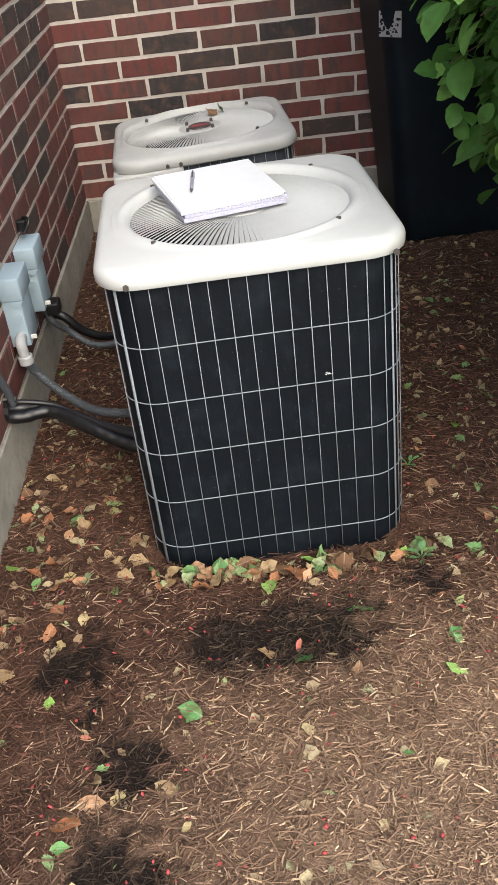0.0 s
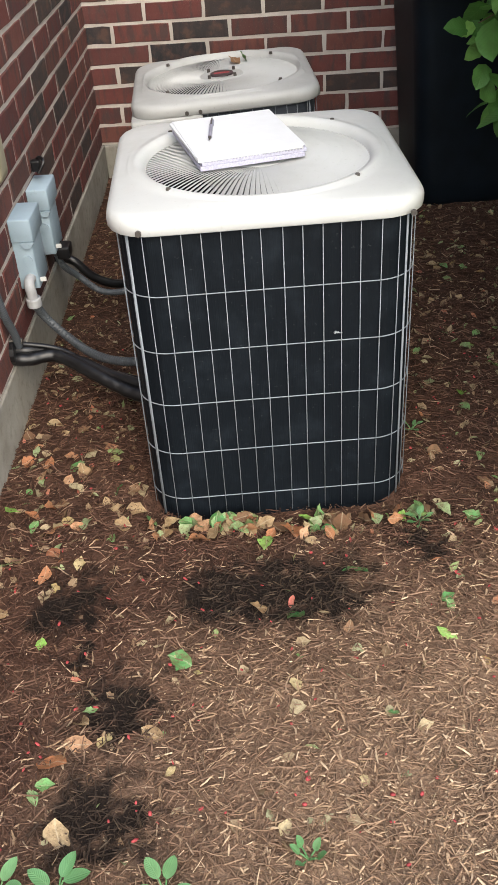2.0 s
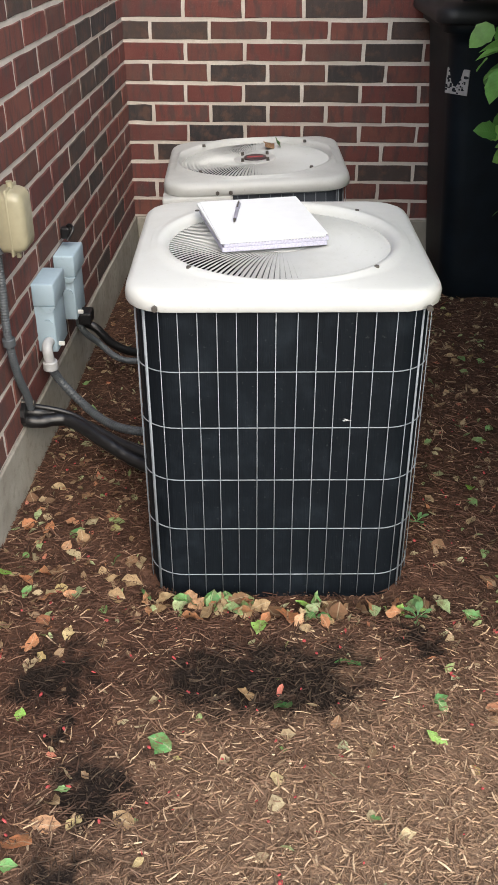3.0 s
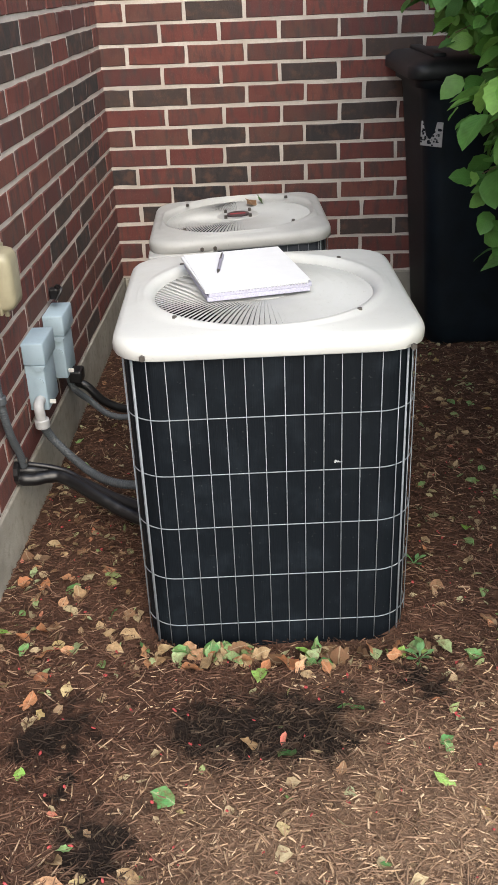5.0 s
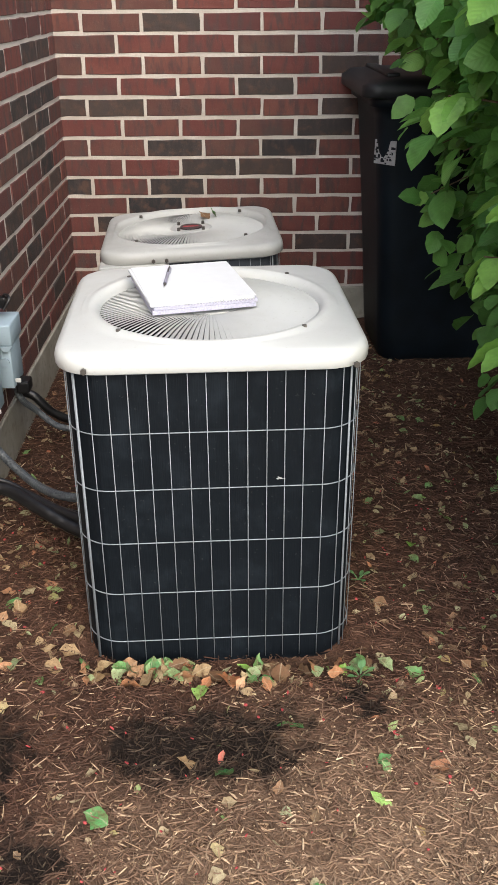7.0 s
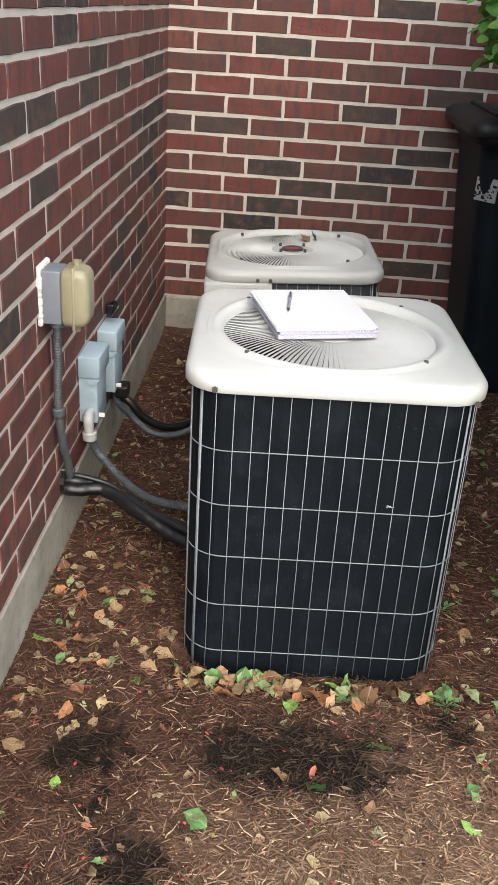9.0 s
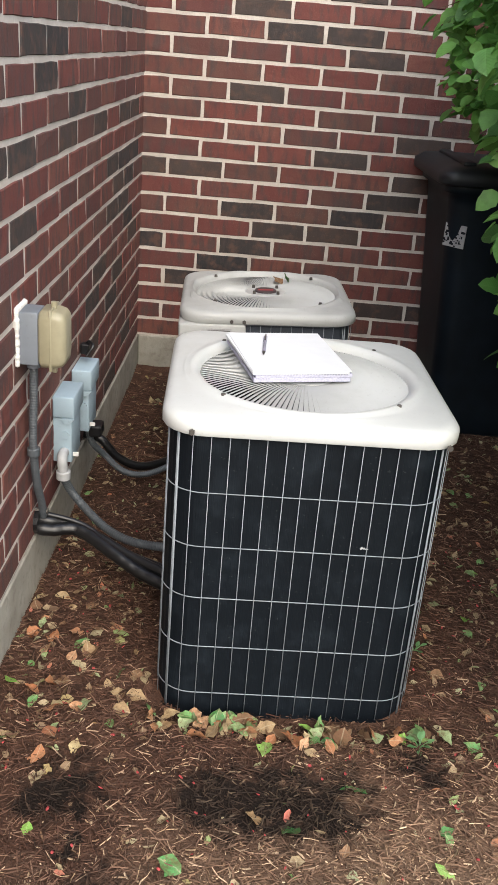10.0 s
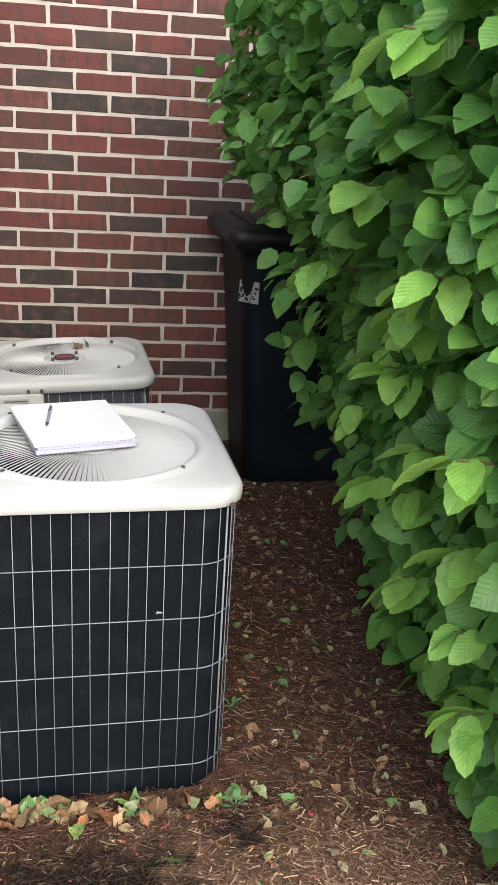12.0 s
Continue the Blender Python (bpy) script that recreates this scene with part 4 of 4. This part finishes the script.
# ---- litter on the bed ----
def fallen(name, x, y, L, W, mat, label, seed, lift=0.004, tilt=14, group="fallen leaves"):
    rng = random.Random(seed)
    V, F, U = leaf_shape(L, W, rng.uniform(0.05, 0.35), rng.uniform(-0.15, 0.3), seed, True, 8, 1.15)
    tear = [rng.uniform(0.82, 1.14) for _ in range(40)]
    V = [(vx * tear[j % 40], vy, vz) for j, (vx, vy, vz) in enumerate(V)]
    V = [(vx * (1 + 0.2 * math.sin(vy / L * 7 + seed * 1.7) * (1 if vx > 0 else -0.8)), vy, vz) for vx, vy, vz in V]
    V = [(vx + 0.10 * L * math.sin(vy / L * 2.3 + seed), vy - L / 2, vz + 0.06 * L * math.sin(vx / W * 5 + seed) + 0.05 * L * math.sin(vy / L * 11 + vx / W * 7 + seed * 2.1)) for vx, vy, vz in V]
    ob = pyd(name, V, F, mat, smooth=True, uvs=U)
    ob.matrix_world = pose(x, y, gz(x, y) + lift + 0.004, rng.gauss(0, tilt), rng.gauss(0, tilt), rng.uniform(0, 360))
    return tagged(ob, label, "leaf", group)


KINDS = {"green": (M_F_GREEN, "fallen pale green leaf lying on brown mulch"), "tan": (M_F_TAN, "dry tan leaf curled on brown mulch"),
         "orange": (M_F_ORANGE, "fallen orange leaf on dark brown mulch"), "yellow": (M_F_YELLOW, "fallen yellow leaf on brown mulch"),
         "brown": (M_F_BROWN, "crumpled brown leaf on the mulch")}
SPOTS = {
    "green": [(0.403, -2.357, .05), (0.855, -2.322, .045), (0.725, -2.151, .04), (0.960, -2.025, .045), (1.025, -1.584, .045), (1.016, -1.632, .045), (0.601, -2.247, .05), (0.746, -2.469, .025), (0.160, -2.304, .03),
              (0.551, -2.062, .045), (0.499, -2.013, .055), (0.676, -2.027, .04), (0.845, -1.980, .045), (0.866, -2.005, .035), (0.826, -1.996, .03), (0.649, -2.022, .03), (0.264, -2.443, .03), (0.218, -2.581, .035), (0.777, -1.998, .035), (0.052, -1.740, .035)],
    "orange": [(0.255, -2.510, .055), (0.220, -2.542, .055), (0.132, -2.134, .05), (0.423, -2.034, .05), (0.610, -2.029, .06), (0.630, -2.049, .04), (0.083, -1.786, .045), (0.132, -1.769, .04), (0.185, -2.005, .045), (0.561, -2.041, .04)],
    "tan": [(0.251, -2.465, .045), (0.541, -2.223, .05), (0.253, -2.660, .06), (0.065, -2.230, .05), (0.295, -1.878, .05), (0.288, -1.930, .05), (0.264, -1.982, .045), (0.472, -2.007, .055), (0.373, -2.493, .05), (0.452, -2.023, .05), (0.246, -1.929, .04), (0.521, -2.021, .05), (0.353, -2.011, .04)],
    "yellow": [(0.020, -1.638, .045), (0.598, -2.414, .035), (0.594, -2.456, .035), (0.401, -2.566, .025), (0.685, -2.589, .025), (0.150, -2.182, .04), (0.294, -2.498, .04)],
    "brown": [(0.521, -2.000, .055), (0.580, -2.004, .06), (0.481, -1.996, .06), (0.698, -1.990, .04), (0.172, -1.830, .05)],
}
seed = 100
for kind, spots in SPOTS.items():
    for x, y, L in spots:
        seed += 1
        L *= 0.92
        fallen("fallen_leaf", x, y, L, L * (0.5 + 0.3 * (seed % 3) / 2), *KINDS[kind], seed, 0.006 if y > -2.045 and 0.32 < x < 0.88 else 0.003)
litter = random.Random(77)
placed = 0
while placed < 125:
    x, y = litter.uniform(0.01, 1.33), litter.uniform(-2.72, -0.05)
    if (0.28 < x < 0.87 and -1.965 < y < -1.39) or (0.22 < x < 0.78 and -1.0 < y < -0.44):
        continue
    weight = 0.9 if (x > 0.86 and y > -2.28) or (x < 0.30 and -2.18 < y < -1.4) else (0.55 if abs(y + 2.025) < 0.06 else 0.14)
    if litter.random() > weight:
        continue
    kind = litter.choices(["green", "tan", "orange", "yellow", "brown"], (3, 5, 2, 1, 4) if x < 0.5 else (6, 5, 1, 1, 4))[0]
    seed += 1
    placed += 1
    L = litter.uniform(0.022, 0.045)
    fallen("fallen_leaf", x, y, L, L * litter.uniform(0.5, 0.75), *KINDS[kind], seed, 0.002, 18)


for k in range(48):
    x, y = litter.uniform(0.01, 0.29), litter.uniform(-2.13, -1.44)
    seed += 1
    kind = litter.choices(["green", "tan", "orange", "yellow", "brown"], (3, 5, 5, 1, 2))[0]
    L = litter.uniform(0.018, 0.045)
    fallen("fallen_leaf", x, y, L, L * litter.uniform(0.4, 0.8), *KINDS[kind], seed, 0.003, 25)
for k in range(75):
    x, y = litter.choice((litter.uniform(0.31, 0.88), litter.gauss(0.50, 0.08), litter.gauss(0.72, 0.08))), -1.965 - abs(litter.gauss(0, 0.035))
    seed += 1
    kind = litter.choices(["green", "tan", "orange", "brown"], (6, 1.5, 4, 4))[0]
    L = litter.uniform(0.018, 0.052) if y > -2.02 else litter.uniform(0.016, 0.034)
    fallen("fallen_leaf", x, y, L, L * litter.uniform(0.45, 0.8), *KINDS[kind], seed, 0.007 + 0.15 * L, 40)


def petals():
    rng = random.Random(31)
    bm = bmesh.new()
    n = 0
    while n < 260:
        x, y = rng.uniform(0.01, 1.28), rng.uniform(-2.72, -1.25)
        if 0.28 < x < 0.87 and -1.965 < y < -1.39:
            continue
        n += 1
        bmesh.ops.create_icosphere(bm, subdivisions=1, radius=rng.uniform(0.0016, 0.0040), matrix=pose(x, y, gz(x, y) + 0.005, rng.uniform(-40, 40), rng.uniform(-40, 40), rng.uniform(0, 360)) @ Matrix.Diagonal((rng.uniform(1.0, 1.9), rng.uniform(0.6, 1.1), rng.uniform(0.25, 0.8), 1)))
    tagged(part("red_petals", bm, M_PETAL, smooth=True), "small red petals and berries scattered over mulch", "petals", kind="stuff")


petals()


M_BITS = leaf_material("leaf_bits", ((0.0, (0.10, 0.055, 0.03)), (0.3, (0.24, 0.16, 0.09)), (0.55, (0.40, 0.32, 0.19)), (0.75, (0.33, 0.36, 0.20)), (0.87, (0.16, 0.27, 0.09)), (0.95, (0.40, 0.18, 0.08)), (1.0, (0.45, 0.12, 0.09))), joined=True, veins=False, trans=0.1, rough=0.7)


def leaf_bits(count, seed):
    """Shrivelled scraps of leaf among the mulch, joined."""
    rng = random.Random(seed)
    V, F, U = [], [], []
    n = 0
    while n < count:
        x, y = rng.uniform(0.01, 1.35), rng.uniform(-2.72, -0.05)
        if (0.29 < x < 0.86 and -1.965 < y < -1.40) or (0.24 < x < 0.77 and -0.98 < y < -0.46):
            continue
        keep = 1.0 if x > 0.86 and y > -2.18 else (0.85 if x < 0.30 and y > -2.18 else (1.0 if -2.07 < y < -1.95 else 0.16))
        if rng.random() > keep:
            continue
        n += 1
        L = rng.uniform(0.009, 0.030)
        v, f, u = leaf_shape(L, L * rng.uniform(0.35, 0.75), rng.uniform(-0.2, 0.7), rng.uniform(-0.4, 0.6), n, True, 5, 1.0)
        m = pose(x, y, gz(x, y) + 0.004, rng.gauss(0, 25), rng.gauss(0, 30), rng.uniform(0, 360))
        q = len(V)
        V += [tuple(m @ Vector((c[0] * rng.uniform(0.6, 1.3), c[1] - L / 2, c[2]))) for c in v]
        F += [tuple(q + i for i in t) for t in f]
        U += u
    tagged(pyd("leaf_bits", V, F, M_BITS, smooth=True, uvs=U), "shrivelled scraps of tan and green leaf among mulch", "leaf litter", kind="stuff")


leaf_bits(1500, 55)


def shreds(name, count, seed, lmin, lmax, wmin, wmax, mat, label, dry_bias):
    """Loose slivers of mulch, joined: bent, flat-sided strips lying every way."""
    rng = random.Random(seed)
    V, F = [], []
    n = 0
    while n < count:
        x, y = rng.uniform(-0.02, 1.48), -0.02 - 3.0 * rng.random() ** 0.8
        if (0.32 < x < 0.83 and -1.93 < y < -1.42) or (0.27 < x < 0.73 and -0.95 < y < -0.49):
            continue
        if dry_bias and rng.random() < dry_bias * min(1.0, math.hypot(x - 0.90, y + 2.73) / 1.1):
            continue
        if any((x - dx) ** 2 + (y - dy) ** 2 < dr * dr * 0.5 for dx, dy, dr in DAMP[:3]) and rng.random() < 0.35:
            continue
        n += 1
        L, W, T = lmin + (lmax - lmin) * rng.random() ** 2.2, rng.uniform(wmin, wmax), rng.uniform(0.0006, 0.0018)
        a, pitch_, bend = rng.uniform(0, 2 * math.pi), rng.gauss(0, 0.17), rng.gauss(0, 0.14)
        c, s = math.cos(a), math.sin(a)
        z0 = gz(x, y) + abs(rng.gauss(0.0015, 0.003)) + T
        q = len(V)
        for i, f in enumerate((-0.5, 0.0, 0.5)):
            lx, lz = L * f, math.sin(pitch_) * L * f + (0.12 * L if i == 1 else 0) * bend
            ly = bend * L * (0.25 if i == 1 else -0.1)
            w = W * (1.0 if i == 1 else rng.uniform(0.3, 0.9)) / 2
            for sy, sz in ((-1, 0), (0.2, 1), (1, 0)):
                yy = ly + sy * w
                V.append((x + c * lx - s * yy, y + s * lx + c * yy, z0 + lz + sz * T))
        for i in (0, 3):
            F += [(q + i, q + i + 1, q + i + 4, q + i + 3), (q + i + 1, q + i + 2, q + i + 5, q + i + 4)]
    ob = pyd(name, V, F, mat)
    tagged(ob, label, "mulch", kind="stuff")


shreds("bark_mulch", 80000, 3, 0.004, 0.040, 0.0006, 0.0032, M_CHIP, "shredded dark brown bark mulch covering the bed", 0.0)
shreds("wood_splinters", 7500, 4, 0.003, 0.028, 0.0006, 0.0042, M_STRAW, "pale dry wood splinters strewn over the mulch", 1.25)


def weed(x, y, n, size, label, seed, rise=(5, 45)):
    w = empty("weed", pose(x, y, gz(x, y)), label, "weed", "weeds in the mulch")
    rng = random.Random(seed)
    me = leaf_mesh("leaf", 0.036 * size, 0.020 * size, 0.15, 0.15, seed, M_WEED, False)
    for k in range(n):
        a = 360 * k / n + rng.uniform(-20, 20)
        h = rng.uniform(0.01, 0.035) * size
        p = (0.012 * math.cos(radians(a)), 0.012 * math.sin(radians(a)), h)
        part("stalk", tube_bm([(0, 0, 0), (p[0] * 0.5, p[1] * 0.5, h * 0.6), p], 0.0012, 5, smooth_steps=3), M_WEED, w)
        share("leaf", me, w, pose(*p, rng.uniform(*rise), 0, a - 90))


weed(0.185, -2.744, 5, 0.95, "low green seedling with oval leaves in mulch", 1)
weed(0.265, -2.747, 5, 1.0, "low green seedling with broad leaves in mulch", 2)
weed(0.408, -2.753, 5, 0.95, "small green weed sprouting from mulch", 3)
weed(0.599, -2.707, 6, 0.6, "upright narrow-leaved green weed in mulch", 4, (50, 82))
weed(0.856, -2.016, 7, 0.5, "small green weed by the condenser corner", 5)
weed(0.885, -1.714, 5, 0.45, "small green weed beside the condenser", 6)

# leaf caught on the shorter condenser's guard
stuck = fallen("stuck_leaf", 0.52, -0.52, 0.042, 0.034, M_F_GREEN, "curled green leaf caught on the condenser guard", 900)
stuck.matrix_world = pose(0.545, -0.615, 0.556, 55, 20, 100)
stuck = fallen("stuck_leaf", 0.50, -0.52, 0.045, 0.035, M_F_BROWN, "curled brown leaf caught on the condenser guard", 901)
stuck.matrix_world = pose(0.520, -0.625, 0.554, 40, -15, 60)


def fluff():
    """A scrap of pale plant fluff caught on the cage."""
    rng = random.Random(14)
    bm = bmesh.new()
    for k in range(9):
        a = Vector((rng.gauss(0, 0.004), 0, rng.gauss(0, 0.002)))
        tube_bm([a, a + Vector((rng.gauss(0, 0.006), rng.gauss(-0.001, 0.001), rng.gauss(0, 0.003))), a + Vector((rng.gauss(0, 0.010), rng.gauss(-0.001, 0.001), rng.gauss(0, 0.004)))], 0.0009, 5, bm=bm, smooth_steps=3)
    ob = part("plant_fluff", bm, M_FITTING)
    ob.matrix_world = Matrix.Translation((0.702, -1.940, 0.382)) @ Matrix.Scale(0.45, 4)
    tagged(ob, "scrap of pale plant fluff on cage wire", "plant fluff")


fluff()

# ---- brick walls, laid last ----
brick_wall("wall_north", Matrix(), WALL_X - 0.0015, 1, 3.2, 1.35, 2.5, 1.80, False, DARK_BACK, 0, 11, 0.009, "red brick wall with dark flashed bricks, pale mortar")
brick_wall("wall_west", LEFT, 0.0, -1, 2.65, 2.25, 2.35, 1.62, True, DARK_WEST, 0.05, 12, 0.0, "red brick side wall with pale mortar joints")
